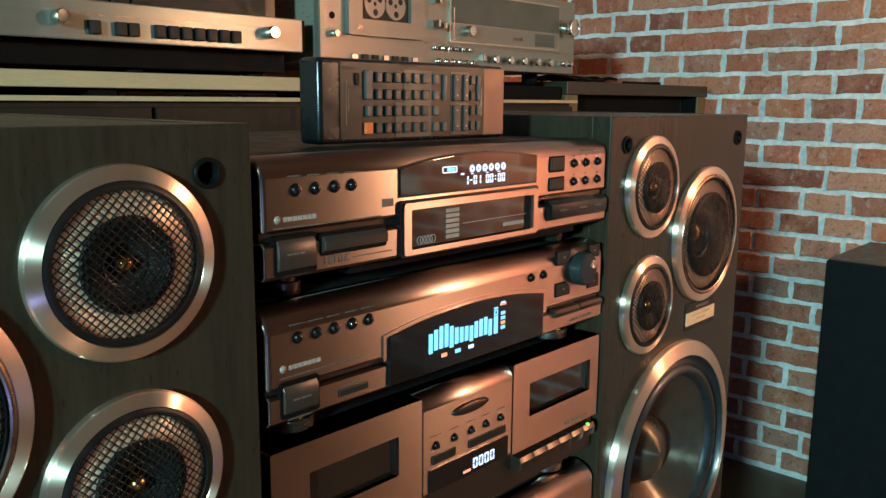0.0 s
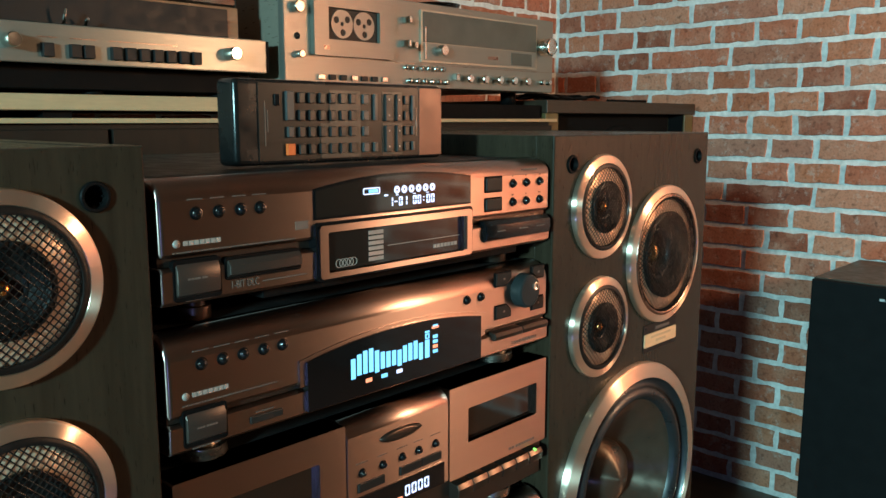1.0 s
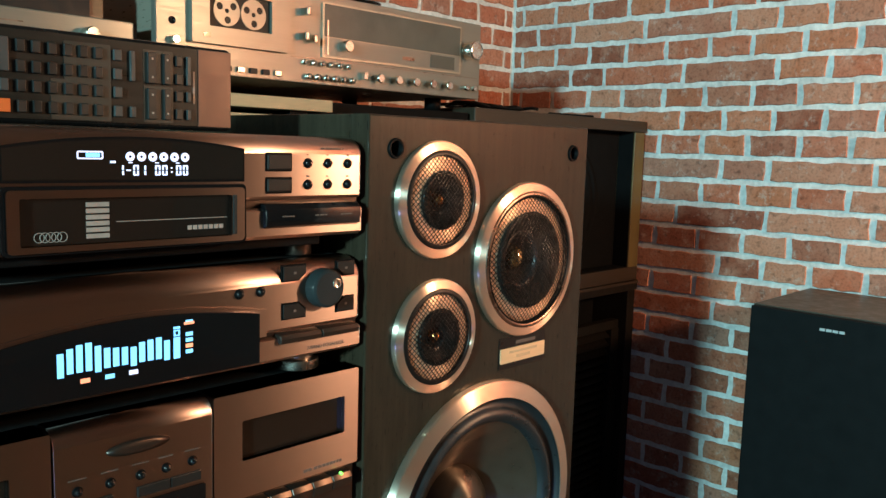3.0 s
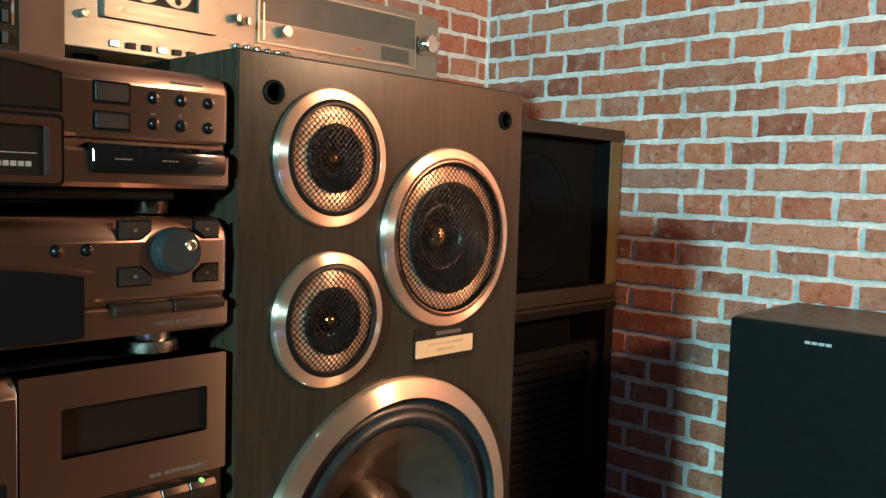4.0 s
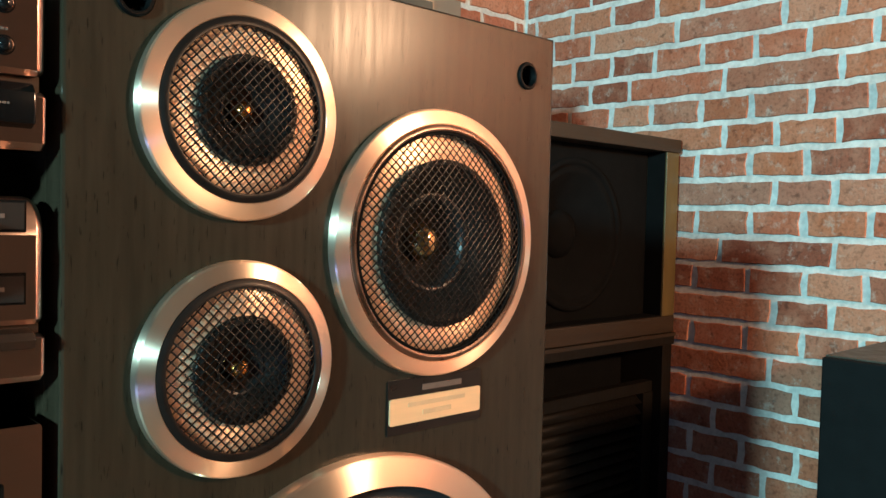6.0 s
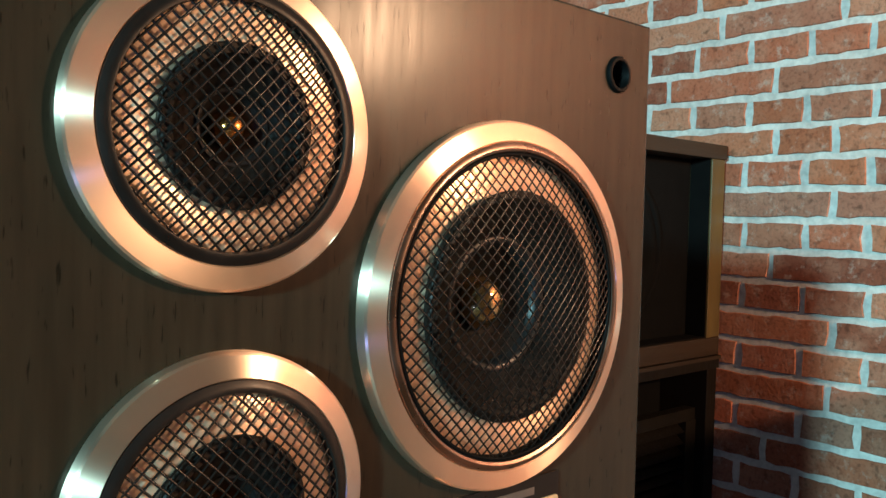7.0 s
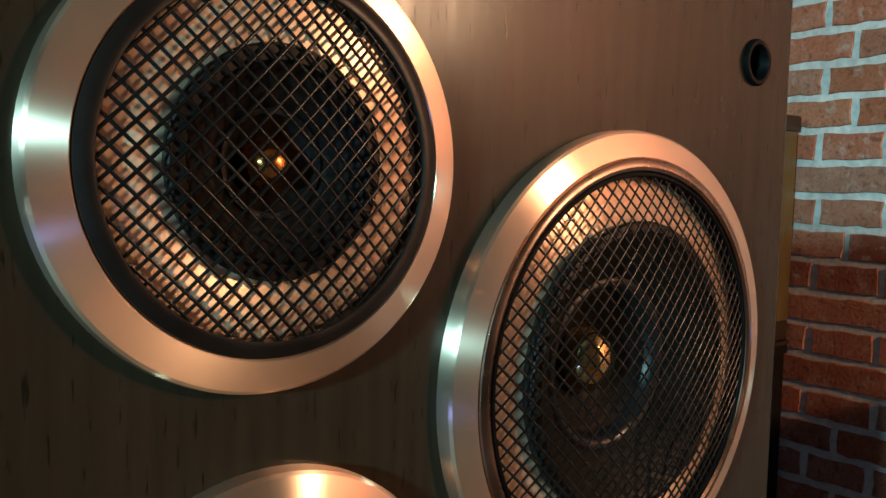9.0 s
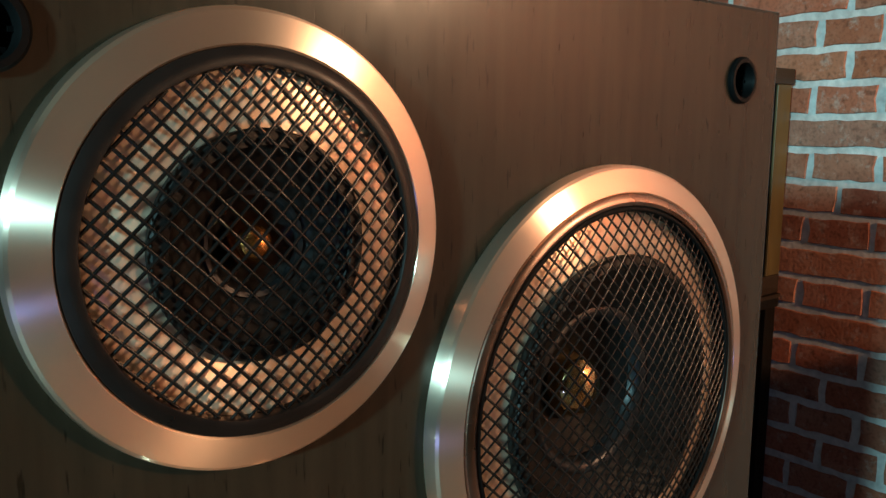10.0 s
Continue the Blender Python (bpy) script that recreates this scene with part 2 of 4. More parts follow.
BRICK = brick_material()
MORTAR = material("pale_mortar", (0.66, 0.65, 0.62), 0.9, 0, 0.34, 90, (1, 1, 1), 0.5, 120, spec=0.2)
PLASTER = material("plain_plaster", (0.115, 0.076, 0.055), 0.9, 0, 0.1, 20, bump=0.1, bump_scale=100)
FLOOR = material("worn_floor_boards", (0.105, 0.068, 0.042), 0.5, 0, 0.3, 30, (8, 0.7, 1), 0.1, 80)
SUBBOX = material("black_vinyl_box", (0.011, 0.012, 0.0125), 0.38, 0, 0.2, 200, bump=0.08, bump_scale=900, spec=0.5)
MARK = material("silver_print", (0.6, 0.61, 0.6), 0.45, 0.2, 0.1, 300)
SUBCLOTH = material("black_speaker_cloth", (0.0085, 0.0090, 0.0092), 0.7, 0, 0.25, 260, bump=0.25, bump_scale=900, spec=0.1)
# Top of the speaker box: browner and lighter than its body vinyl.
SUBTOP = material("brown_vinyl_top", (0.060, 0.050, 0.038), 0.45, 0, 0.25, 60, bump=0.08, bump_scale=900, spec=0.5)
GLASS = bpy.data.materials.new("clear_glass")
GLASS.use_nodes = True
GLASS.node_tree.nodes["Principled BSDF"].inputs["Transmission Weight"].default_value = 1.0
GLASS.node_tree.nodes["Principled BSDF"].inputs["Roughness"].default_value = 0.08

# ---- building helpers ----
BASE = {}


def thing(name, base, label, category, group="", kind=""):
    ob = new(name)
    ob.empty_display_size = 0.05
    ob.location = base
    BASE[ob.name] = Vector(base)
    return tagged(ob, label, category, group, kind)


def part(name, bm, mat, parent, label=""):
    base = BASE[parent.name]
    bmesh.ops.translate(bm, verts=bm.verts, vec=-base)
    me = bpy.data.meshes.new(name)
    bm.to_mesh(me)
    bm.free()
    me.materials.append(mat)
    ob = new(name, me)
    ob.parent = parent
    BASE[ob.name] = base
    return tagged(ob, label)


def structure(name, bm, mat, label, category):
    me = bpy.data.meshes.new(name)
    bm.to_mesh(me)
    bm.free()
    me.materials.append(mat)
    ob = new(name, me)
    BASE[ob.name] = Vector((0, 0, 0))
    return tagged(ob, label, category, kind="structure")


def box(x0, x1, y0, y1, z0, z1, bev=0.0, seg=2, bm=None):
    own = bmesh.new()
    bmesh.ops.create_cube(own, size=1)
    for v in own.verts:
        v.co = Vector(((x0 + x1) / 2 + v.co.x * (x1 - x0), (y0 + y1) / 2 + v.co.y * (y1 - y0), (z0 + z1) / 2 + v.co.z * (z1 - z0)))
    if bev:
        bmesh.ops.bevel(own, geom=own.edges[:], offset=bev, segments=seg, profile=0.5, affect="EDGES")
        if bev > 0.0015:
            for f in own.faces:
                f.smooth = f.calc_area() < 0.0002
    if bm is None:
        return own
    me = bpy.data.meshes.new("tmp")
    own.to_mesh(me)
    own.free()
    bm.from_mesh(me)
    bpy.data.meshes.remove(me)
    return bm


def revolve(profile, cx, cy, cz, seg=64, axis="y", bm=None):
    """Turns (radius, height) pairs about an axis that leaves (cx, cy, cz) towards -y, or towards +z."""
    bm = bm or bmesh.new()
    rings = []
    for r, h in profile:
        if r < 1e-6:
            co = (cx, cy - h, cz) if axis == "y" else (cx, cy, cz + h)
            rings.append([bm.verts.new(co)])
            continue
        ring = []
        for i in range(seg):
            a = 2 * math.pi * i / seg
            c, s = r * math.cos(a), r * math.sin(a)
            ring.append(bm.verts.new((cx + c, cy - h, cz + s) if axis == "y" else (cx + c, cy + s, cz + h)))
        rings.append(ring)
    for a, b in zip(rings, rings[1:]):
        for i in range(seg):
            j = (i + 1) % seg
            if len(a) == 1 and len(b) > 1:
                f = bm.faces.new((a[0], b[i], b[j]))
            elif len(b) == 1 and len(a) > 1:
                f = bm.faces.new((a[i], b[0], a[j]))
            elif len(a) > 1:
                f = bm.faces.new((a[i], b[i], b[j], a[j]))
            else:
                continue
            f.smooth = True
    bmesh.ops.recalc_face_normals(bm, faces=bm.faces)
    return bm


def keep_edges(bm, degrees=30):
    """Marks the edges that are bent by more than this as sharp."""
    for e in bm.edges:
        if len(e.link_faces) == 2 and e.calc_face_angle(0) > radians(degrees):
            e.smooth = False
    return bm


def extrude_x(profile, x0, x1, bev=0.0, smooth=True):
    """A closed (y, z) outline drawn out along x."""
    bm = bmesh.new()
    a = [bm.verts.new((x0, y, z)) for y, z in profile]
    b = [bm.verts.new((x1, y, z)) for y, z in profile]
    n = len(profile)
    for i in range(n):
        f = bm.faces.new((a[i], a[(i + 1) % n], b[(i + 1) % n], b[i]))
        f.smooth = smooth
    ends = [bm.faces.new(a), bm.faces.new(b[::-1])]
    bmesh.ops.recalc_face_normals(bm, faces=bm.faces)
    if bev:
        bmesh.ops.bevel(bm, geom=list({e for f in ends for e in f.edges}), offset=bev, segments=3, profile=0.5, affect="EDGES")
    bm.normal_update()
    for f in bm.faces:
        if max(abs(c) for c in f.normal) > 0.9995:
            f.smooth = False
    return keep_edges(bm, 32)


def plate(outline, y_front, y_back, holes=()):
    """A board whose (x, z) outline and holes are cut square to y."""
    bm = bmesh.new()
    edges = []
    for loop in (outline, *holes):
        vs = [bm.verts.new((x, y_front, z)) for x, z in loop]
        edges += [bm.edges.new((vs[i], vs[(i + 1) % len(vs)])) for i in range(len(vs))]
    bmesh.ops.triangle_fill(bm, use_beauty=True, use_dissolve=False, edges=edges)
    front = bm.faces[:]
    ext = bmesh.ops.extrude_face_region(bm, geom=front)
    for v in ext["geom"]:
        if isinstance(v, bmesh.types.BMVert):
            v.co.y = y_back
    bmesh.ops.recalc_face_normals(bm, faces=bm.faces)
    return bm


def circle(cx, cz, r, n=64):
    return [(cx + r * math.cos(2 * math.pi * i / n), cz + r * math.sin(2 * math.pi * i / n)) for i in range(n)]


def rect(x0, x1, z0, z1, r=0.0, n=4):
    if not r:
        return [(x0, z0), (x1, z0), (x1, z1), (x0, z1)]
    pts = []
    for cx, cz, a0 in ((x1 - r, z0 + r, -90), (x1 - r, z1 - r, 0), (x0 + r, z1 - r, 90), (x0 + r, z0 + r, 180)):
        for i in range(n + 1):
            a = radians(a0 + 90 * i / n)
            pts.append((cx + r * math.cos(a), cz + r * math.sin(a)))
    return pts


def tube(points, r, seg=8, bm=None):
    bm = bm or bmesh.new()
    rings = []
    for i, p in enumerate(points):
        p = Vector(p)
        d = (Vector(points[min(i + 1, len(points) - 1)]) - Vector(points[max(i - 1, 0)])).normalized()
        u = d.orthogonal().normalized() if i == 0 else (u - d * u.dot(d)).normalized()
        w = d.cross(u)
        rings.append([bm.verts.new(p + r * (math.cos(2 * math.pi * k / seg) * u + math.sin(2 * math.pi * k / seg) * w)) for k in range(seg)])
    for a, b in zip(rings, rings[1:]):
        for k in range(seg):
            f = bm.faces.new((a[k], a[(k + 1) % seg], b[(k + 1) % seg], b[k]))
            f.smooth = True
    bm.faces.new(rings[0][::-1])
    bm.faces.new(rings[-1])
    return bm


def lettering(name, text, size, x, y, z, mat, parent, width=None, label=""):
    cu = bpy.data.curves.new("tmp", "FONT")
    cu.body, cu.size, cu.extrude = text, size, 0.0001
    tmp = new("tmp", cu)
    bpy.context.view_layer.update()
    me = bpy.data.meshes.new_from_object(tmp.evaluated_get(bpy.context.evaluated_depsgraph_get()))
    bpy.data.objects.remove(tmp)
    bm = bmesh.new()
    bm.from_mesh(me)
    w = max(v.co.x for v in bm.verts)
    k = (width / w) if width else 1
    for v in bm.verts:
        v.co = Vector((x + v.co.x * k, y - v.co.z, z + v.co.y))
    return part(name, bm, mat, parent, label)


SEGMENTS = {"0": "abcdef", "1": "bc", "-": "g"}


def segment_figures(name, text, x, z, y, width, height, mat, parent, label=""):
    """Display figures of seven slim bars each, with a pair of dots for a colon."""
    bm, w = bmesh.new(), height * 0.13
    cell = width / len(text)
    cw = cell * 0.70
    for i, ch in enumerate(text):
        x0, x1, mid, top = x + i * cell, x + i * cell + cw, z + height / 2, z + height
        g = w * 0.35
        spans = {"a": (x0 + g, x1 - g, top - w, top), "g": (x0 + g, x1 - g, mid - w / 2, mid + w / 2), "d": (x0 + g, x1 - g, z, z + w),
                 "f": (x0, x0 + w, mid + g, top - g), "b": (x1 - w, x1, mid + g, top - g), "e": (x0, x0 + w, z + g, mid - g), "c": (x1 - w, x1, z + g, mid - g)}
        if ch == ":":
            for dz in (0.28, 0.66):
                box(x0 + cw * 0.35, x0 + cw * 0.35 + w, y - 0.0003, y + 0.0003, z + height * dz, z + height * dz + w, bm=bm)
        for k in SEGMENTS.get(ch, ""):
            a, b, c, d = spans[k]
            box(a, b, y - 0.0003, y + 0.0003, c, d, bm=bm)
    return part(name, bm, mat, parent, label)


def bar(x0, x1, z0, z1, y, proud=0.0003):
    return box(x0, x1, y - proud, y + 0.0005, z0, z1)


def words(x0, x1, z0, z1, y, stroke=0.0):
    """A line of unreadable print: a row of short strokes with gaps."""
    stroke = stroke or max(0.0012, (z1 - z0) * 1.5)
    bm, x, rnd = bmesh.new(), x0, random.Random(round(x0 * 1e5) + round(z0 * 1e4))
    while x < x1 - stroke * 0.4:
        w = min(stroke * rnd.uniform(0.55, 1.1), x1 - x)
        box(x, x + w, y - 0.0003, y + 0.0005, z0, z1, bm=bm)
        x += w + stroke * (0.28 if rnd.random() < 0.8 else 0.8)
    return bm


def brand(x0, x1, z0, z1, y):
    """A maker's name as seven plain blocks."""
    bm, step = bmesh.new(), (x1 - x0) / 7
    for k in range(7):
        box(x0 + step * k, x0 + step * (k + 0.78), y - 0.0003, y + 0.0005, z0, z1, bm=bm)
    return bm


# ---- the room ----
FL = 0.017
WX, WY = 1.930, 1.345
structure("floor", box(-2.6, 2.1, -2.2, 1.5, FL - 0.1, FL), FLOOR, "worn brown wooden floor", "floor")
structure("ceiling", box(-2.6, 2.1, -2.2, 1.5, 2.45, 2.55), PLASTER, "plain dim plaster ceiling", "ceiling")
# Unseen dark wall, added so the bronze panels don't mirror bright brick there.
structure("added_wall_southeast", box(WX - 0.02, WX + 0.12, -2.2, -1.2, FL, 2.45), PLASTER, "unseen dark plaster wall added beside the brick to darken reflections", "wall")
wall_east = structure("wall_east", box(WX + 0.004, WX + 0.12, -1.1995, 1.5, FL, 2.45), MORTAR, "red brick wall with pale rough mortar joints", "wall")
wall_north = structure("wall_north", box(-2.6, WX + 0.004, WY + 0.004, WY + 0.12, FL, 2.45), MORTAR, "red brick wall behind the hi-fi shelf", "wall")
structure("wall_west", box(-2.7, -2.6, -2.2, 1.5, FL, 2.45), PLASTER, "plain plaster wall in the dark", "wall")
structure("wall_south", box(-2.7, 2.05, -2.3, -2.2, FL, 2.45), PLASTER, "plain plaster wall in the dark", "wall")

# ---- loudspeakers beside the stack ----
Y0 = 0.435


def dome_height(r, radius, rise):
    return rise * (1 - (r / radius) ** 2)


def grille(cx, cz, radius, rise, y_rim, pitch=0.0035, w=0.00043):
    """A woven diamond net, gently domed, held at its rim."""
    bm = bmesh.new()
    n = int(radius / pitch) + 1
    for side in (0, 1):
        for i in range(-n, n + 1):
            off = i * pitch
            if abs(off) >= radius:
                continue
            half = math.sqrt(radius ** 2 - off ** 2)
            steps = max(4, int(half / 0.0022))
            pts = []
            for k in range(steps + 1):
                s = -half + 2 * half * k / steps
                a, b = (off, s) if side else (s, off)
                u, v = (a - b) * 0.70711, (a + b) * 0.70711
                pts.append(Vector((cx + u, y_rim - dome_height(math.hypot(u, v), radius, rise), cz + v)))
            across = Vector((0.70711, 0, 0.70711)) if side else Vector((-0.70711, 0, 0.70711))
            prev = None
            for p in pts:
                row = [bm.verts.new(p + across * w), bm.verts.new(p + Vector((0, -w * 0.9, 0))), bm.verts.new(p - across * w), bm.verts.new(p + Vector((0, w * 0.9, 0)))]
                if prev:
                    for k in range(4):
                        f = bm.faces.new((prev[k], row[k], row[(k + 1) % 4], prev[(k + 1) % 4]))
                        f.smooth = True
                prev = row
    bmesh.ops.recalc_face_normals(bm, faces=bm.faces)
    return bm


def driver_small(cx, cz, parent, name):
    d = part(name, keep_edges(revolve([(0.0467, 0), (0.0467, 0.0024), (0.0464, 0.0038), (0.0457, 0.0045), (0.0430, 0.0054), (0.0394, 0.0062), (0.0390, 0.0056), (0.0390, 0.0)], cx, Y0, cz, 96), 25), RING, parent, "brushed aluminium ring round a small driver")
    part("inner_rim", keep_edges(revolve([(0.0390, 0.0056), (0.0388, 0.0062), (0.0374, 0.0068), (0.0362, 0.0071), (0.0354, 0.0070), (0.0350, 0.0062), (0.0349, -0.004)], cx, Y0, cz, 72), 40), RIM, d, "raised dark brown rim")
    part("wire_mesh", grille(cx, cz, 0.0351, 0.0040, Y0 - 0.0062, 0.0031, 0.00040), MESH, d, "black diamond wire mesh")
    part("pale_diaphragm", revolve([(0.0350, 0.0040), (0.0338, 0.0046), (0.0300, 0.0050), (0.0262, 0.0050), (0.0225, 0.0046)], cx, Y0, cz, 72), PAPER, d, "pale coppery metal diaphragm ring")
    part("horn", keep_edges(revolve([(0.0228, 0.0026), (0.0234, 0.0068), (0.0228, 0.0077), (0.0200, 0.0080), (0.0192, 0.0070), (0.0150, 0.0050), (0.0105, 0.0015), (0.0070, -0.0020), (0.0046, -0.004)], cx, Y0, cz, 56)), FOAM, d, "black stepped centre cone")
    part("coil_rim", keep_edges(revolve([(0.0112, 0.0021), (0.0110, 0.0029), (0.0100, 0.0025), (0.0098, 0.0010)], cx, Y0, cz, 40)), RUBBER, d)
    part("centre_dome", revolve([(0.0049, -0.0040), (0.0048, 0.0000), (0.0040, 0.0030), (0.0023, 0.0046), (0, 0.0052)], cx, Y0, cz, 24), BRASS, d, "amber brass centre dome")
    return d


def driver_mid(cx, cz, parent):
    d = part("midrange_driver", keep_edges(revolve([(0.0692, 0), (0.0692, 0.0028), (0.0689, 0.0042), (0.0682, 0.0049), (0.0650, 0.0059), (0.0616, 0.0066), (0.0612, 0.0060), (0.0612, 0.0)], cx, Y0, cz, 112), 25), RING, parent, "brushed aluminium ring round the midrange driver")
    part("inner_rim", keep_edges(revolve([(0.0612, 0.0058), (0.0608, 0.0068), (0.0598, 0.0074), (0.0588, 0.0075), (0.0578, 0.0070), (0.0574, 0.0050)], cx, Y0, cz, 96)), LIP, d, "thin bronze inner lip")
    part("gasket", revolve([(0.0575, 0.0064), (0.0566, 0.0071), (0.0560, 0.0068), (0.0558, -0.004)], cx, Y0, cz, 80), BLACK, d)
    part("wire_mesh", grille(cx, cz, 0.0560, 0.0066, Y0 - 0.0062, 0.0033, 0.00040), MESH, d, "black diamond wire mesh")
    part("pale_diaphragm", revolve([(0.0560, 0.0022), (0.0530, 0.0030), (0.0480, 0.0032), (0.0410, 0.0028)], cx, Y0, cz, 80), PAPER, d, "pale coppery metal diaphragm ring")
    part("cone", keep_edges(revolve([(0.0424, 0.0006), (0.0434, 0.0062), (0.0428, 0.0070), (0.0405, 0.0076), (0.0380, 0.0062), (0.0260, -0.0040), (0.0160, -0.0120), (0.0100, -0.0150)], cx, Y0, cz, 64)), FOAM, d, "black midrange cone")
    part("inner_roll", revolve([(0.0262, -0.0036), (0.0250, -0.0028), (0.0225, -0.0048), (0.0215, -0.0072)], cx, Y0, cz, 56), RUBBER, d)
    part("centre_dome", revolve([(0.0106, -0.0150), (0.0104, -0.0112), (0.0088, -0.0080), (0.0056, -0.0058), (0, -0.0050)], cx, Y0, cz, 32), GOLD, d, "shiny brass centre dome")
    return d


def driver_woofer(cx, cz, parent):
    d = part("woofer", keep_edges(revolve([(0.1240, 0), (0.1240, 0.0045), (0.1234, 0.0060), (0.1224, 0.0068), (0.1160, 0.0080), (0.1090, 0.0088), (0.1087, 0.0060), (0.1087, 0.0)], cx, Y0, cz, 144), 25), RING, parent, "brushed aluminium ring round the woofer")
    part("surround", revolve([(0.1087, 0.0080), (0.1080, 0.0060), (0.1060, 0.0015), (0.1010, 0.0000), (0.0985, 0.0035), (0.0945, 0.0068), (0.0905, 0.0068), (0.0868, 0.0030), (0.0848, -0.0015)], cx, Y0, cz, 112), RUBBER, d, "black rubber roll surround")
    part("cone", revolve([(0.0852, -0.0012), (0.0800, -0.0045), (0.0600, -0.0200), (0.0340, -0.0370)], cx, Y0, cz, 112), CONE, d, "dark satin woofer cone")
    part("dust_cap", revolve([(0.0370, -0.0350), (0.0360, -0.0290), (0.0300, -0.0195), (0.0200, -0.0130), (0.0100, -0.0100), (0, -0.0092)], cx, Y0, cz, 64), CONE, d, "domed dust cap")
    return d


def loudspeaker(x_in, sgn, label):
    """A floor-standing box; x_in is the edge next to the stack and sgn the way from it."""
    def X(u):
        return x_in + sgn * u
    xa, xb = min(X(0), X(0.278)), max(X(0), X(0.278))
    top, back = 0.863, Y0 + 0.32
    s = thing("floor_loudspeaker", ((xa + xb) / 2, Y0 + 0.16, FL), label, "loudspeaker", "pair of loudspeakers")
    t = 0.018
    holes = [circle(X(0.073), 0.799, 0.0388), circle(X(0.073), 0.689, 0.0388), circle(X(0.188), 0.7428, 0.0612), circle(X(0.139), 0.515, 0.1088, 96),
             circle(X(0.0265), 0.8385, 0.0062, 24), circle(X(0.2545), 0.8385, 0.0062, 24)]
    baffle = plate(rect(xa, xb, FL + 0.03, top), Y0, Y0 + t, holes)
    rim = [e for e in baffle.edges if all(abs(v.co.y - Y0) < 1e-6 for v in e.verts)
           and any(all(abs(v.co[i] - at) < 1e-6 for v in e.verts) for i, at in ((0, xa), (0, xb), (2, top)))]
    bmesh.ops.bevel(baffle, geom=rim, offset=0.0013, segments=2, profile=0.5, affect="EDGES")
    part("front_baffle", baffle, VENEER, s, "dark stained wood veneer front")
    bm = box(xa, xa + t, Y0 + t, back, FL + 0.03, top, 0.0006)
    box(xb - t, xb, Y0 + t, back, FL + 0.03, top, 0.0006, bm=bm)
    box(xa + t, xb - t, Y0 + t, back, top - t, top - 0.0004, bm=bm)
    box(xa + t, xb - t, Y0 + t, back, FL + 0.03, FL + 0.03 + t, bm=bm)
    box(xa + t, xb - t, back - t, back - 0.001, FL + 0.03 + t, top - t, bm=bm)
    part("cabinet", bm, VENEER, s)
    part("plinth", box(xa + 0.012, xb - 0.012, Y0 + 0.02, back - 0.01, FL, FL + 0.03), BLACK, s)
    driver_small(X(0.073), 0.799, s, "upper_tweeter")
    driver_small(X(0.073), 0.689, s, "lower_tweeter")
    driver_mid(X(0.188), 0.7428, s)
    driver_woofer(X(0.139), 0.515, s)
    for u in (0.0265, 0.2545):
        p = part("grille_socket", keep_edges(revolve([(0.0078, 0), (0.0078, 0.0010), (0.0072, 0.0017), (0.0060, 0.0017), (0.0055, 0.0008), (0.0053, -0.010), (0, -0.010)], X(u), Y0, 0.8385, 36)), BLACK, s, "black rubber socket")
        bm = bmesh.new()
        for k in range(8):
            a = 2 * math.pi * k / 8
            c, z = X(u) + 0.0050 * math.cos(a), 0.8385 + 0.0050 * math.sin(a)
            box(c - 0.0005, c + 0.0005, Y0 + 0.0015, Y0 + 0.009, z - 0.0005, z + 0.0005, bm=bm)
        part("socket_teeth", bm, BLACK, p)
    b0, b1 = sorted((X(0.157), X(0.221)))
    bp = part("badge_plate", plate(rect(b0 - 0.001, b1 + 0.001, 0.6455, 0.6735, 0.001), Y0 - 0.0008, Y0 + 0.001), RIM, s, "dark satin badge plate")
    part("badge", plate(rect(b0, b1, 0.6505, 0.6640, 0.0012), Y0 - 0.0016, Y0 - 0.0006), BADGE, bp, "champagne metal badge")
    part("brand_mark", bar(b0 + 0.022, b0 + 0.050, 0.6665, 0.6695, Y0 - 0.0008), PRINT_D, bp)
    part("badge_line", bar(b0 + 0.012, b0 + 0.052, 0.6590, 0.6612, Y0 - 0.0016), BADGE_INK, bp)
    part("badge_line", bar(b0 + 0.022, b0 + 0.042, 0.6540, 0.6565, Y0 - 0.0016), BADGE_INK, bp)
    return s


loudspeaker(0.663, 1, "dark veneered loudspeaker with four aluminium-ringed drivers beside the stack")
loudspeaker(0.307, -1, "dark veneered loudspeaker, mirror twin, at the stack's other side")

# ---- the hi-fi stack ----
XL, XR = 0.3125, 0.6575


def button_round(x, z, y, parent, r=0.0029, name="button"):
    b = part(name, revolve([(r, -0.001), (r, 0.0010), (r * 0.93, 0.0022), (r * 0.6, 0.0032), (0, 0.0036)], x, y, z, 20), GLOSS, parent)
    part("button_rim", revolve([(r + 0.0009, -0.0005), (r + 0.0008, 0.0005), (r + 0.0001, 0.0004)], x, y, z, 20), BLACK, b)
    return b


def key(x0, x1, z0, z1, y, parent, mat, proud=0.002, bev=0.0008, name="button", label=""):
    return part(name, box(x0, x1, y - proud, y + 0.002, z0, z1, bev), mat, parent, label)


def panel_profile(z0, z1, round_top=0.012, y=Y0, back=0.022):
    """Front panel outline: rounded over at the top, small round below."""
    pts = [(y + back, z0), (y + 0.002, z0), (y, z0 + 0.002)]
    for i in range(9):
        a = radians(90 * i / 8)
        pts.append((y + round_top * 1.3 * (1 - math.cos(a)), z1 - round_top * (1 - math.sin(a)) - 0))
    pts.append((y + back, z1))
    return pts


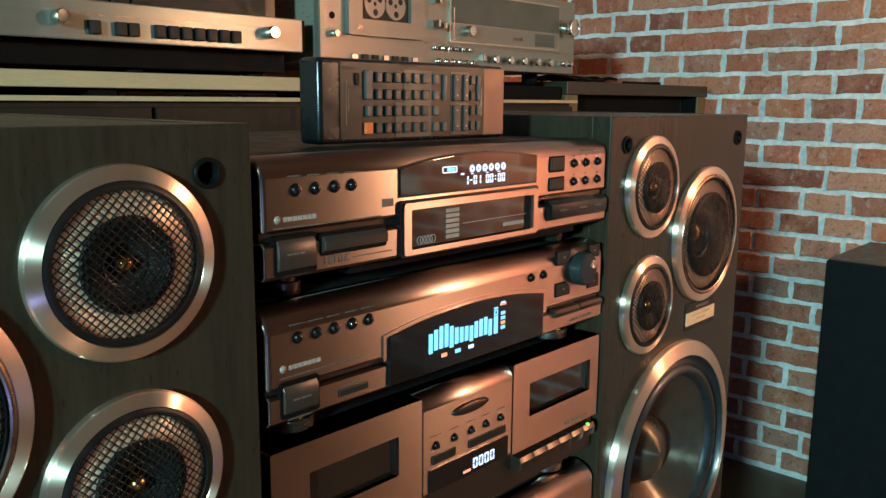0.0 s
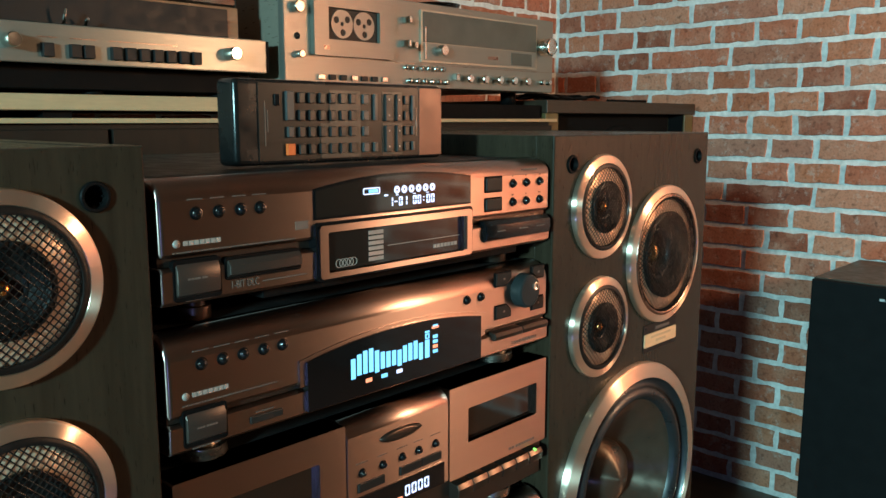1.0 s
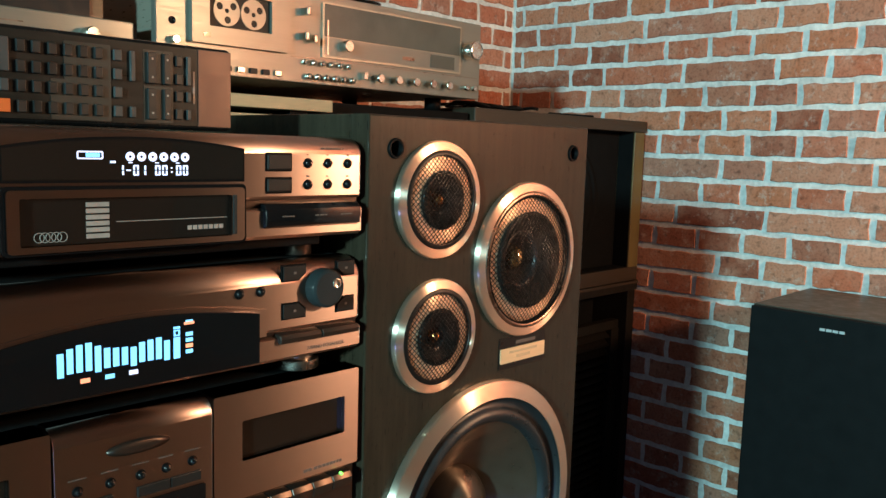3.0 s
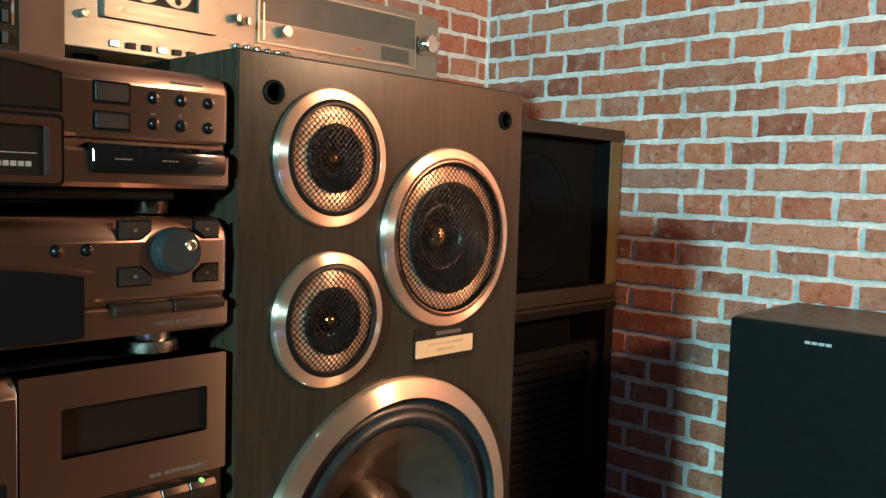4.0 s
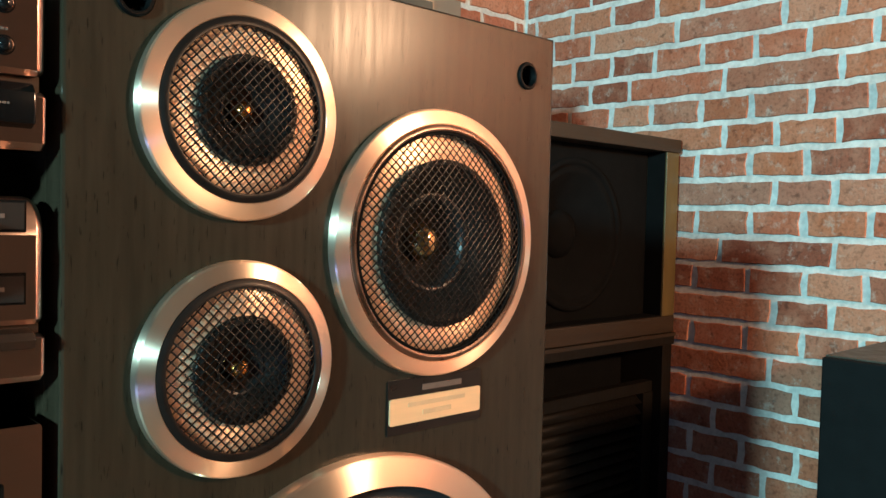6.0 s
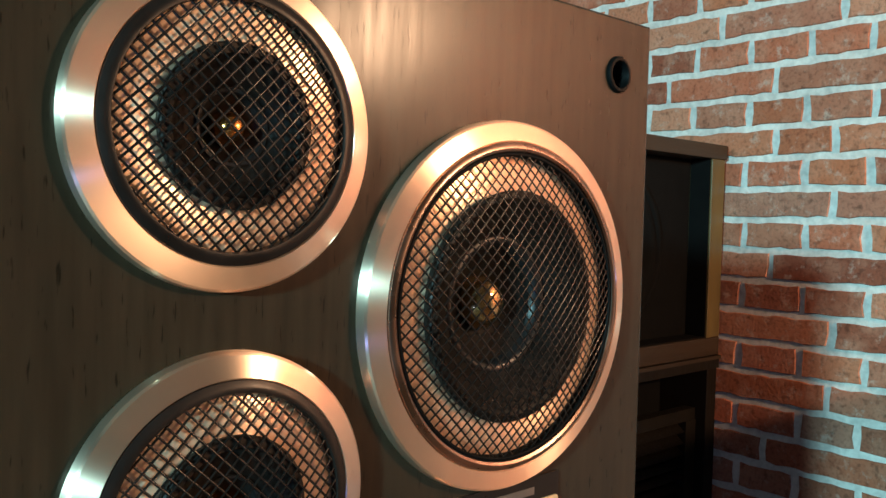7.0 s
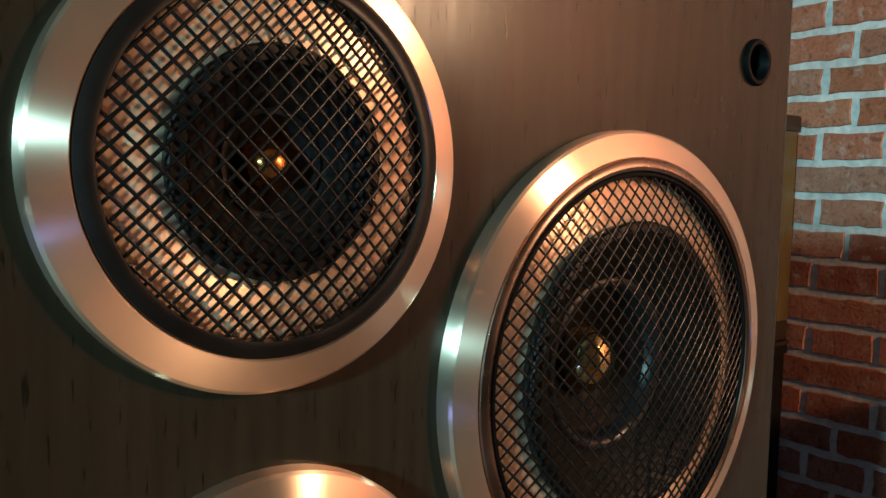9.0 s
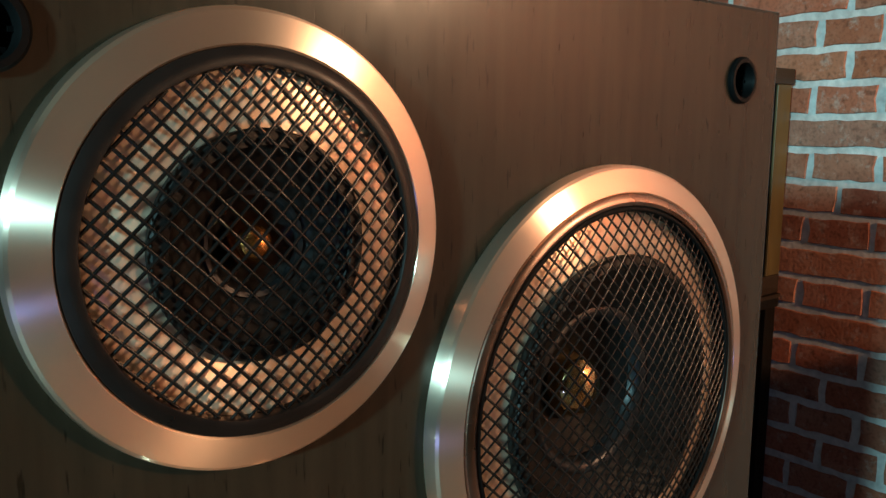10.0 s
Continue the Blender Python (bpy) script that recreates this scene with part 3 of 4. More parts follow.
def feet(parent, z_low, z_high, k=1.0, y=Y0 + 0.030, mat=SILVER, label="polished silver foot"):
    for x in (XL + 0.035, XR - 0.035):
        for yy in (y, Y0 + 0.27):
            f = part("foot", keep_edges(revolve([(0, 0), (0.0158 * k, 0), (0.0162 * k, 0.0005), (0.0162 * k, z_high - z_low - 0.007), (0.0120 * k, z_high - z_low - 0.0065), (0.0120 * k, z_high - z_low), (0, z_high - z_low)], x, yy, z_low, 32, "z")), mat, parent, label)


def stack_unit(z0, z1, label, name):
    u = thing(name, ((XL + XR) / 2, Y0 + 0.15, z0), label, "hi-fi unit", "stacked hi-fi units")
    part("case", box(XL + 0.004, XR - 0.004, Y0 + 0.023, Y0 + 0.31, z0 + 0.002, z1 - 0.001, 0.001), STEEL, u, "black steel case")
    return u


def arch(x0, x1, zb, zs0, zs1, apex, n=14):
    pts = [(x0, zb), (x1, zb)]
    for i in range(n + 1):
        f = i / n
        x = x1 + (x0 - x1) * f
        z = zs1 + (zs0 - zs1) * f + (apex - (zs0 + zs1) / 2) * 4 * f * (1 - f)
        pts.append((x, z))
    return pts


# compact disc player
cd = stack_unit(0.7755, 0.8455, "bronze six-disc changer with a lit white display", "cd_player")
part("upper_panel", extrude_x(panel_profile(0.8030, 0.8450), XL, XR, 0.0030), BRONZE, cd, "bronze metal upper front")
part("lower_panel", extrude_x([(Y0 + 0.02, 0.7765), (Y0 + 0.003, 0.7765), (Y0 - 0.0005, 0.7790), (Y0 - 0.0008, 0.7955), (Y0 + 0.0025, 0.7975), (Y0 + 0.02, 0.7975)], XL, XR, 0.0012), BRONZE, cd, "bronze metal lower front")
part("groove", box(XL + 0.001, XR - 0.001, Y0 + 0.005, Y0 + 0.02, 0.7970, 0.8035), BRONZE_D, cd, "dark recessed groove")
part("under_lip", box(XL + 0.07, XR - 0.03, Y0 + 0.010, Y0 + 0.06, 0.7695, 0.7765, 0.001), BLACK, cd)
dw = part("display_window", plate(arch(0.4155, 0.5575, 0.8165, 0.8330, 0.8345, 0.8395), Y0 - 0.0012, Y0 + 0.004), WINDOW, cd, "smoked arched display window")
bzp = arch(0.4140, 0.5590, 0.8150, 0.8342, 0.8357, 0.8410)
part("display_bezel", plate(bzp, Y0 - 0.0004, Y0 + 0.003, [arch(0.4158, 0.5572, 0.8168, 0.8327, 0.8342, 0.8392)]), GLOSS, dw)
YD = Y0 - 0.0014
for k in range(6):
    part("disc_sign", revolve([(0.0027, 0), (0.0026, 0.0002), (0.0009, 0.0002), (0.0008, 0)], 0.4835 + 0.0068 * k, YD, 0.8297, 18), GLOW_W, dw)
part("disc_box", plate(rect(0.4535, 0.4680, 0.8280, 0.8325, 0.001), YD - 0.0002, YD, [rect(0.4543, 0.4672, 0.8288, 0.8317)]), GLOW_W, dw)
part("disc_box_fill", bar(0.4585, 0.4660, 0.8292, 0.8313, YD), GLOW_B, dw)
part("track_tick", bar(0.4720, 0.4750, 0.8260, 0.8272, YD), GLOW_W, dw)
segment_figures("track_time", "1-01 00:00", 0.4765, 0.8190, YD, 0.0440, 0.0060, GLOW_W, dw, "glowing white track and time figures")
for x in (0.4825, 0.4985, 0.5115):
    part("tick", bar(x, x + 0.0022, 0.8260, 0.8266, YD), GLOW_W, dw)
tf = part("tray_frame", plate(rect(0.4160, 0.5570, 0.7780, 0.8115, 0.0025), Y0 - 0.0040, Y0 + 0.008, [rect(0.4225, 0.5480, 0.7815, 0.8070, 0.001, 2)]), BRONZE, cd, "bronze frame round the disc tray")
part("frame_shadow_gap", plate(rect(0.4140, 0.5590, 0.7766, 0.8135, 0.003), Y0 - 0.0024, Y0 + 0.006, [rect(0.4165, 0.5565, 0.7785, 0.8110, 0.0025)]), GLOSS, tf)
part("tray_window", box(0.4220, 0.5485, Y0 - 0.0008, Y0 + 0.004, 0.7812, 0.8073), WINDOW, tf, "smoked tray window")
part("blue_edge", box(0.5485, 0.5512, Y0 - 0.0046, Y0 - 0.0030, 0.7822, 0.8068, 0.0003), TEALKNOB, tf)
for k in range(6):
    part("disc_stripe", bar(0.4580, 0.4710, 0.7843 + 0.0035 * k, 0.7868 + 0.0035 * k, Y0 - 0.0008), PRINT, tf)
for k in range(5):
    part("disc_outline", plate(circle(0.4330 + 0.0030 * k, 0.7860, 0.0028, 16), Y0 - 0.0011, Y0 - 0.0005, [circle(0.4330 + 0.0030 * k, 0.7860, 0.0025, 16)]), PRINT, tf)
part("fine_line", bar(0.4750, 0.5460, 0.7928, 0.7932, Y0 - 0.0008), PRINT, tf)
part("brand_mark", brand(0.5190, 0.5440, 0.7862, 0.7888, Y0 - 0.0008), PRINT, tf)
for x in (0.335, 0.349, 0.363, 0.376):
    button_round(x, 0.826, Y0, cd)
    part("caption", words(x - 0.005, x + 0.004, 0.8334, 0.8340, Y0), PRINT_D, cd)
for x in (0.609, 0.626, 0.6435):
    for z in (0.827, 0.8125):
        button_round(x, z, Y0, cd, 0.0027)
        part("caption", words(x - 0.0012, x + 0.0012, z + 0.0052, z + 0.0062, Y0), PRINT_D, cd)
part("caption", words(0.620, 0.640, 0.8365, 0.8376, Y0), PRINT_D, cd)
for z0, z1 in ((0.8225, 0.8325), (0.8080, 0.8165)):
    k = key(0.5760, 0.5945, z0, z1, Y0, cd, TAUPE, 0.0018)
    part("button_gap", plate(rect(0.5748, 0.5957, z0 - 0.0012, z1 + 0.0012, 0.001), Y0 - 0.0003, Y0 + 0.001), BLACK, k)
part("emblem", bar(0.4005, 0.4100, 0.8105, 0.8155, Y0), PRINT_D, cd)
part("brand_mark", brand(0.3265, 0.3500, 0.8089, 0.8115, Y0), PRINT, cd)
part("brand_emblem", revolve([(0.0022, -0.0003), (0.0022, 0.0003), (0, 0.0003)], 0.3225, Y0, 0.8103, 20), PRINT, cd)
part("caption", words(0.3200, 0.4000, 0.8050, 0.8058, Y0), PRINT_D, cd)
part("flap_button", extrude_x([(Y0 + 0.004, 0.8005), (Y0 - 0.0006, 0.8000), (Y0 - 0.0030, 0.7965), (Y0 - 0.0034, 0.7890), (Y0 - 0.0028, 0.7825), (Y0 + 0.0005, 0.7800), (Y0 + 0.004, 0.7800)], 0.3205, 0.3470, 0.0010), FLAP, cd, "dark bronze power flap")
part("flap_gap", plate(rect(0.3192, 0.3483, 0.7788, 0.8015, 0.002), Y0 - 0.0012, Y0 + 0.003), BLACK, cd)
part("flap_caption", words(0.3265, 0.3390, 0.7905, 0.7915, Y0 - 0.0034), PRINT_D, cd)
part("long_button", extrude_x([(Y0 + 0.004, 0.7985), (Y0 - 0.0020, 0.7980), (Y0 - 0.0046, 0.7950), (Y0 - 0.0044, 0.7900), (Y0 - 0.0005, 0.7878), (Y0 + 0.004, 0.7878)], 0.3520, 0.4020, 0.0010), FLAP, cd, "long dark bronze button")
part("button_gap", plate(rect(0.3508, 0.4032, 0.7866, 0.7997, 0.002), Y0 - 0.0012, Y0 + 0.003), BLACK, cd)
lettering("model_line", "1-BIT DLC", 0.0062, 0.3540, Y0 - 0.0011, 0.7815, PRINT_D, cd, 0.0190)
part("caption", words(0.3760, 0.4080, 0.7828, 0.7834, Y0 - 0.0008), PRINT_D, cd)
part("caption", words(0.3260, 0.3420, 0.7785, 0.7791, Y0 - 0.0006), PRINT_D, cd)
part("eject_flap", extrude_x([(Y0 + 0.004, 0.8005), (Y0 - 0.0010, 0.8000), (Y0 - 0.0045, 0.7965), (Y0 - 0.0052, 0.7905), (Y0 - 0.0040, 0.7855), (Y0 + 0.0005, 0.7835), (Y0 + 0.004, 0.7835)], 0.5730, 0.6530, 0.0010), GLOSS, cd, "long dark glossy transport flap")
for x in (0.585, 0.612, 0.634):
    part("flap_caption", words(x, x + 0.010, 0.7915, 0.7923, Y0 - 0.0052), PRINT_D, cd)
# Dark bronze on these feet stands in for the shade under the player.
feet(cd, 0.7610, 0.7755, 0.62, mat=BRONZE_D, label="metal foot darkened for the shade under the player")

# equaliser
eq = stack_unit(0.6915, 0.7605, "bronze sound controller with blue spectrum display", "equaliser")
part("front_panel", extrude_x(panel_profile(0.7135, 0.7600, 0.014), XL, XR, 0.0030), BRONZE, eq, "bronze metal upper front")
part("lower_panel", extrude_x([(Y0 + 0.02, 0.6925), (Y0 + 0.003, 0.6925), (Y0 - 0.0005, 0.6950), (Y0 - 0.0008, 0.7085), (Y0 + 0.0025, 0.7100), (Y0 + 0.02, 0.7100)], XL, XR, 0.0012), BRONZE, eq, "bronze metal lower front")
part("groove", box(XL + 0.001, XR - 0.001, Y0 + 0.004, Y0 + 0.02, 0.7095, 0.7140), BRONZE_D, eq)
ew = part("display_window", plate(arch(0.4045, 0.5690, 0.6955, 0.7275, 0.7285, 0.7360), Y0 - 0.0030, Y0 + 0.004), GLOSS, eq, "black arched spectrum display")
part("display_brow", plate(arch(0.4000, 0.5755, 0.7120, 0.7290, 0.7300, 0.7385), Y0 - 0.0012, Y0 + 0.003), BRONZE, ew)
YE = Y0 - 0.0032
LEVELS = (0.0135, 0.0140, 0.0155, 0.0160, 0.0150, 0.0115, 0.0108, 0.0104, 0.0112, 0.0118, 0.0124, 0.0130, 0.0120)
for k, h in enumerate(LEVELS):
    x = 0.4395 + 0.0052 * k
    z = 0.7085 + (0.0015 if k % 4 else 0)
    part("level_bar", bar(x, x + 0.0034, z, z + h, YE), GLOW_B, ew, "glowing blue level bar")
part("level_bar", bar(0.5080, 0.5120, 0.7085, 0.7215, YE), GLOW_B, ew, "glowing blue level bar")
part("level_cap", plate(rect(0.5080, 0.5120, 0.7222, 0.7260), YE - 0.0003, YE, [rect(0.5090, 0.5110, 0.7230, 0.7252)]), GLOW_B, ew)
part("level_cap", bar(0.5080, 0.5120, 0.7266, 0.7280, YE), GLOW_B, ew)
for q, mat in enumerate((GLOW_B, GLOW_R, GLOW_B, GLOW_B)):
    part("side_tick", bar(0.5160, 0.5205, 0.7105 + 0.0036 * q, 0.7128 + 0.0036 * q, YE), mat, ew)
part("side_tick", bar(0.5150, 0.5215, 0.7285, 0.7300, YE), GLOW_R, ew)
part("side_tick", bar(0.5160, 0.5205, 0.7302, 0.7312, YE), GLOW_B, ew)
for x, mat in ((0.4520, GLOW_R), (0.4660, GLOW_B), (0.4800, GLOW_W)):
    part("band_mark", bar(x, x + 0.0052, 0.7035, 0.7060, YE), mat, ew)
for x in (0.334, 0.3475, 0.361, 0.375, 0.3885):
    button_round(x, 0.742, Y0, eq)
    part("caption", words(x - 0.005, x + 0.005, 0.7495, 0.7500, Y0), PRINT_D, eq)
for x in (0.5555, 0.5715):
    button_round(x, 0.7425, Y0, eq, 0.0027)
part("brand_mark", brand(0.3275, 0.3510, 0.7240, 0.7266, Y0), PRINT, eq)
part("brand_emblem", revolve([(0.0022, -0.0003), (0.0022, 0.0003), (0, 0.0003)], 0.3235, Y0, 0.7253, 20), PRINT, eq)
part("caption", words(0.3215, 0.3840, 0.7195, 0.7203, Y0), PRINT_D, eq)
part("power_flap", extrude_x([(Y0 + 0.004, 0.7165), (Y0 - 0.0006, 0.7160), (Y0 - 0.0028, 0.7125), (Y0 - 0.0032, 0.7060), (Y0 - 0.0026, 0.6995), (Y0 + 0.0005, 0.6970), (Y0 + 0.004, 0.6970)], 0.3220, 0.3470, 0.0010), FLAP, eq, "dark bronze power flap")
part("flap_gap", plate(rect(0.3207, 0.3483, 0.6957, 0.7176, 0.002), Y0 - 0.0012, Y0 + 0.003), BLACK, eq)
part("flap_caption", words(0.3280, 0.3405, 0.7062, 0.7072, Y0 - 0.0032), PRINT_D, eq)
key(0.3635, 0.3865, 0.6985, 0.7030, Y0 - 0.0006, eq, TAUPE, 0.0012, 0.0006)
part("caption", words(0.3680, 0.3810, 0.7045, 0.7052, Y0 - 0.0008), PRINT_D, eq)
part("caption", words(0.3260, 0.3430, 0.6942, 0.6948, Y0 - 0.0004), PRINT_D, eq)
kn = part("volume_knob", keep_edges(revolve([(0.0138, 0), (0.0138, 0.0065), (0.0130, 0.0088), (0.0115, 0.0098), (0, 0.0100)], 0.6215, Y0, 0.7405, 56)), TEALKNOB, eq, "round grey control knob")
part("finger_dimple", revolve([(0.0036, 0.0099), (0.0033, 0.0108), (0.0024, 0.0104), (0, 0.0098)], 0.6275, Y0, 0.7440, 24), CHROME, kn, "shiny finger dimple")


def arrow_key(x0, x1, z0, z1, cut_x, cut_z):
    """A flat key whose corner next to the knob is cut away."""
    def outline(g):
        a, b, c, d = x0 - g, x1 + g, z0 - g, z1 + g
        pts = []
        for x, z in ((a, c), (b, c), (b, d), (a, d)):
            near = (x == (b if cut_x > 0 else a)) and (z == (d if cut_z > 0 else c))
            if near:
                dx, dz = (-0.006 if cut_x > 0 else 0.006), (-0.005 if cut_z > 0 else 0.005)
                two = [(x + dx, z), (x, z + dz)]
                pts += two if (cut_x > 0) != (cut_z > 0) else two[::-1]
            else:
                pts.append((x, z))
        return pts
    k = part("arrow_key", plate(outline(0), Y0 - 0.0016, Y0 + 0.001), TAUPE, eq, "olive arrow key with a cut corner")
    part("key_gap", plate(outline(0.001), Y0 - 0.0004, Y0 + 0.001), BLACK, k)
    part("arrow_mark", bar((x0 + x1) / 2 - 0.001, (x0 + x1) / 2 + 0.001, (z0 + z1) / 2 - 0.0008, (z0 + z1) / 2 + 0.0008, Y0 - 0.0016), PRINT_D, k)


arrow_key(0.5890, 0.6070, 0.7480, 0.7575, 1, -1)
arrow_key(0.6350, 0.6500, 0.7480, 0.7575, -1, -1)
arrow_key(0.5890, 0.6070, 0.7220, 0.7315, 1, 1)
arrow_key(0.6350, 0.6500, 0.7220, 0.7315, -1, 1)
for x0, x1 in ((0.5850, 0.6195), (0.6205, 0.6535)):
    part("long_key", extrude_x([(Y0 + 0.004, 0.7120), (Y0 - 0.0030, 0.7110), (Y0 - 0.0048, 0.7085), (Y0 - 0.0040, 0.7055), (Y0 + 0.001, 0.7045), (Y0 + 0.004, 0.7045)], x0, x1, 0.0008), BRONZE_D, eq, "long dark bronze key")
lettering("model_line", "7-BAND EQUALIZER", 0.0036, 0.6090, Y0 - 0.0008, 0.6975, PRINT_D, eq, 0.0330)
feet(eq, 0.6775, 0.6915)

# double cassette deck
td = stack_unit(0.5720, 0.6765, "bronze double cassette deck with two dark windows", "cassette_deck")
for x0, x1, wx0, wx1 in ((XL, 0.4365, 0.3400, 0.4140), (0.5365, XR, 0.5575, 0.6440)):
    dr = part("cassette_door", plate(rect(x0, x1 - 0.0008, 0.6045, 0.6770, 0.0012, 2), Y0 - 0.0005, Y0 + 0.022, [rect(wx0, wx1, 0.6300, 0.6575, 0.0012, 2)]), BRONZE, td, "bronze cassette door")
    part("door_window", box(wx0 - 0.002, wx1 + 0.002, Y0 + 0.004, Y0 + 0.006, 0.6280, 0.6595), WINDOW, dr, "smoked cassette window")
    part("caption", words(wx0 + 0.050, wx1 - 0.002, 0.6085, 0.6105, Y0 - 0.0005), PRINT_D, dr)
part("centre_panel", extrude_x(panel_profile(0.6045, 0.6770, 0.010), 0.4372, 0.5358, 0.0006), BRONZE, td, "bronze centre panel")
lens = part("oval_emblem", revolve([(0.0200, -0.0005), (0.0195, 0.0012), (0.0120, 0.0020), (0, 0.0024)], 0.4865, Y0, 0.6585, 48), BRONZE_D, td, "flat oval emblem")
lens.scale.z = 0.22
lens.location.z += (0.6585 - 0.5720) * (1 - 0.22)
for x in (0.450, 0.469, 0.4875, 0.504, 0.5215):
    button_round(x, 0.640, Y0, td, 0.0023)
    part("caption", words(x - 0.005, x + 0.005, 0.6468, 0.6475, Y0), PRINT_D, td)
for x0, x1 in ((0.4460, 0.4700), (0.4850, 0.5060), (0.5065, 0.5270)):
    key(x0, x1, 0.6265, 0.6330, Y0, td, TAUPE, 0.0014, 0.0006)
cw = part("counter_window", plate(rect(0.4430, 0.5300, 0.6065, 0.6235, 0.001), Y0 - 0.0012, Y0 + 0.003), GLOSS, td, "black counter display")
segment_figures("counter_figures", "0000", 0.4890, 0.6100, Y0 - 0.0014, 0.0260, 0.0078, GLOW_W, cw, "glowing white counter figures")
part("counter_mark", bar(0.4780, 0.4860, 0.6095, 0.6112, Y0 - 0.0014), GLOW_R, cw)
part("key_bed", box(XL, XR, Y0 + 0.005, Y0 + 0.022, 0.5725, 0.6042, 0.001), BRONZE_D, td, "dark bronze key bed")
z0, z1 = 0.5885, 0.6010
for k in range(6):
    for xs in (0.3300, 0.5420):
        x0 = xs + 0.0178 * k
        part("transport_key", extrude_x([(Y0 + 0.006, z1), (Y0 - 0.0035, z1 - 0.0005), (Y0 - 0.0055, z1 - 0.004), (Y0 - 0.0045, z0 + 0.002), (Y0 + 0.0015, z0), (Y0 + 0.006, z0)], x0, x0 + 0.0172, 0.0006), BRONZE_D, td, "dark bronze transport key")
part("green_light", revolve([(0.0013, -0.001), (0.0012, 0.0010), (0, 0.0016)], 0.6390, Y0 - 0.0035, 0.6005, 12), GLOW_G, td, "small green indicator light")
feet(td, 0.5580, 0.5720)

# receiver at the bottom
rc = stack_unit(0.4600, 0.5575, "bronze receiver at the bottom of the stack", "receiver")
part("front_panel", extrude_x(panel_profile(0.4620, 0.5570, 0.014), XL, XR, 0.0030), BRONZE, rc, "bronze metal front")
part("dark_window", plate(rect(0.3900, 0.5600, 0.4900, 0.5200, 0.002), Y0 - 0.0012, Y0 + 0.003), GLOSS, rc)
feet(rc, 0.4450, 0.4600)
st = thing("stack_stand", ((XL + XR) / 2, Y0 + 0.16, FL), "plain black wooden stand under the hi-fi stack", "stand")
part("stand_top", box(XL - 0.002, XR + 0.002, Y0 + 0.012, Y0 + 0.32, 0.425, 0.445, 0.001), DARKWOOD, st)
for x in (XL - 0.002, XR - 0.018):
    part("stand_side", box(x, x + 0.02, Y0 + 0.012, Y0 + 0.32, FL, 0.425, 0.001), DARKWOOD, st)
part("stand_back", box(XL + 0.018, XR - 0.018, Y0 + 0.30, Y0 + 0.312, FL, 0.425), DARKWOOD, st)

# ---- remote control lying on its long edge on the disc player ----
rm = thing("remote_control", (0.487, 0.497, 0.8455), "dark brown remote control propped on its edge atop the disc player", "remote control")
RY = 0.4850
part("shell", box(0.3930, 0.5810, RY, RY + 0.021, 0.8465, 0.9020, 0.0035, 3), REMOTE, rm, "dark rounded plastic shell")
fc = part("face_plate", plate(rect(0.4105, 0.5545, 0.8495, 0.8995, 0.001), RY - 0.0008, RY + 0.002), REMOTE_F, rm, "brown metallic face plate")
part("copper_end", box(0.5550, 0.5800, RY - 0.0008, RY + 0.002, 0.8490, 0.9000, 0.0005), REMOTE_C, rm, "copper coloured end cap")
ROWZ = (0.8905, 0.8790, 0.8680, 0.8565)
for x0, x1, z0, z1 in ((0.4600, 0.4960, 0.8500, 0.8735), (0.4680, 0.4960, 0.8735, 0.8960), (0.5170, 0.5370, 0.8505, 0.8735), (0.5170, 0.5370, 0.8755, 0.8960)):
    part("key_field", plate(rect(x0, x1, z0, z1, 0.001), RY - 0.0012, RY), REMOTE_P, fc)
RK = RY - 0.0010
COLS = (0.4435, 0.4520, 0.4610, 0.4700, 0.4790, 0.4880)
for x in COLS:
    for z in ROWZ:
        key(x - 0.0024, x + 0.0024, z - 0.0035, z + 0.0035, RK, fc, REMOTE_D, 0.0020, 0.0005, "key")
key(0.4310, 0.4372, ROWZ[1] - 0.0035, ROWZ[0] + 0.0040, RK, fc, REMOTE_K, 0.0020, 0.0005, "rocker_key", "grey rocker key")
key(0.4320, 0.4366, ROWZ[2] - 0.0035, ROWZ[2] + 0.0035, RK, fc, REMOTE_K, 0.0020, 0.0005, "key")
key(0.4310, 0.4372, ROWZ[3] - 0.0038, ROWZ[3] + 0.0038, RK, fc, ORANGE, 0.0022, 0.0005, "power_key", "orange power key")
for z in ROWZ:
    key(0.4975, 0.5025, z - 0.0033, z + 0.0033, RK, fc, REMOTE_K, 0.0018, 0.0004, "key")
key(0.5080, 0.5110, ROWZ[1] - 0.0035, ROWZ[0] + 0.0035, RK, fc, REMOTE_K, 0.0018, 0.0004, "rocker_key")
key(0.5078, 0.5112, ROWZ[3] - 0.0033, ROWZ[3] + 0.0033, RK, fc, REMOTE_K, 0.0018, 0.0004, "key")
for x0, x1 in ((0.5190, 0.5250), (0.5300, 0.5345)):
    for a, b in ((0, 1), (2, 3)):
        r = key(x0, x1, ROWZ[b] - 0.0040, ROWZ[a] + 0.0040, RK - 0.0003, fc, REMOTE_D, 0.0018, 0.0005, "rocker_key")
        for z in (ROWZ[a], ROWZ[b]):
            part("arrow_mark", bar((x0 + x1) / 2 - 0.0005, (x0 + x1) / 2 + 0.0006, z - 0.0006, z + 0.0006, RK - 0.0021), PRINT, r)
for z in ROWZ:
    key(0.5385, 0.5430, z - 0.0033, z + 0.0033, RK, fc, REMOTE_D, 0.0018, 0.0004, "key")
key(0.5462, 0.5490, ROWZ[1] - 0.0035, ROWZ[0] + 0.0035, RK, fc, REMOTE_K, 0.0018, 0.0004, "rocker_key")
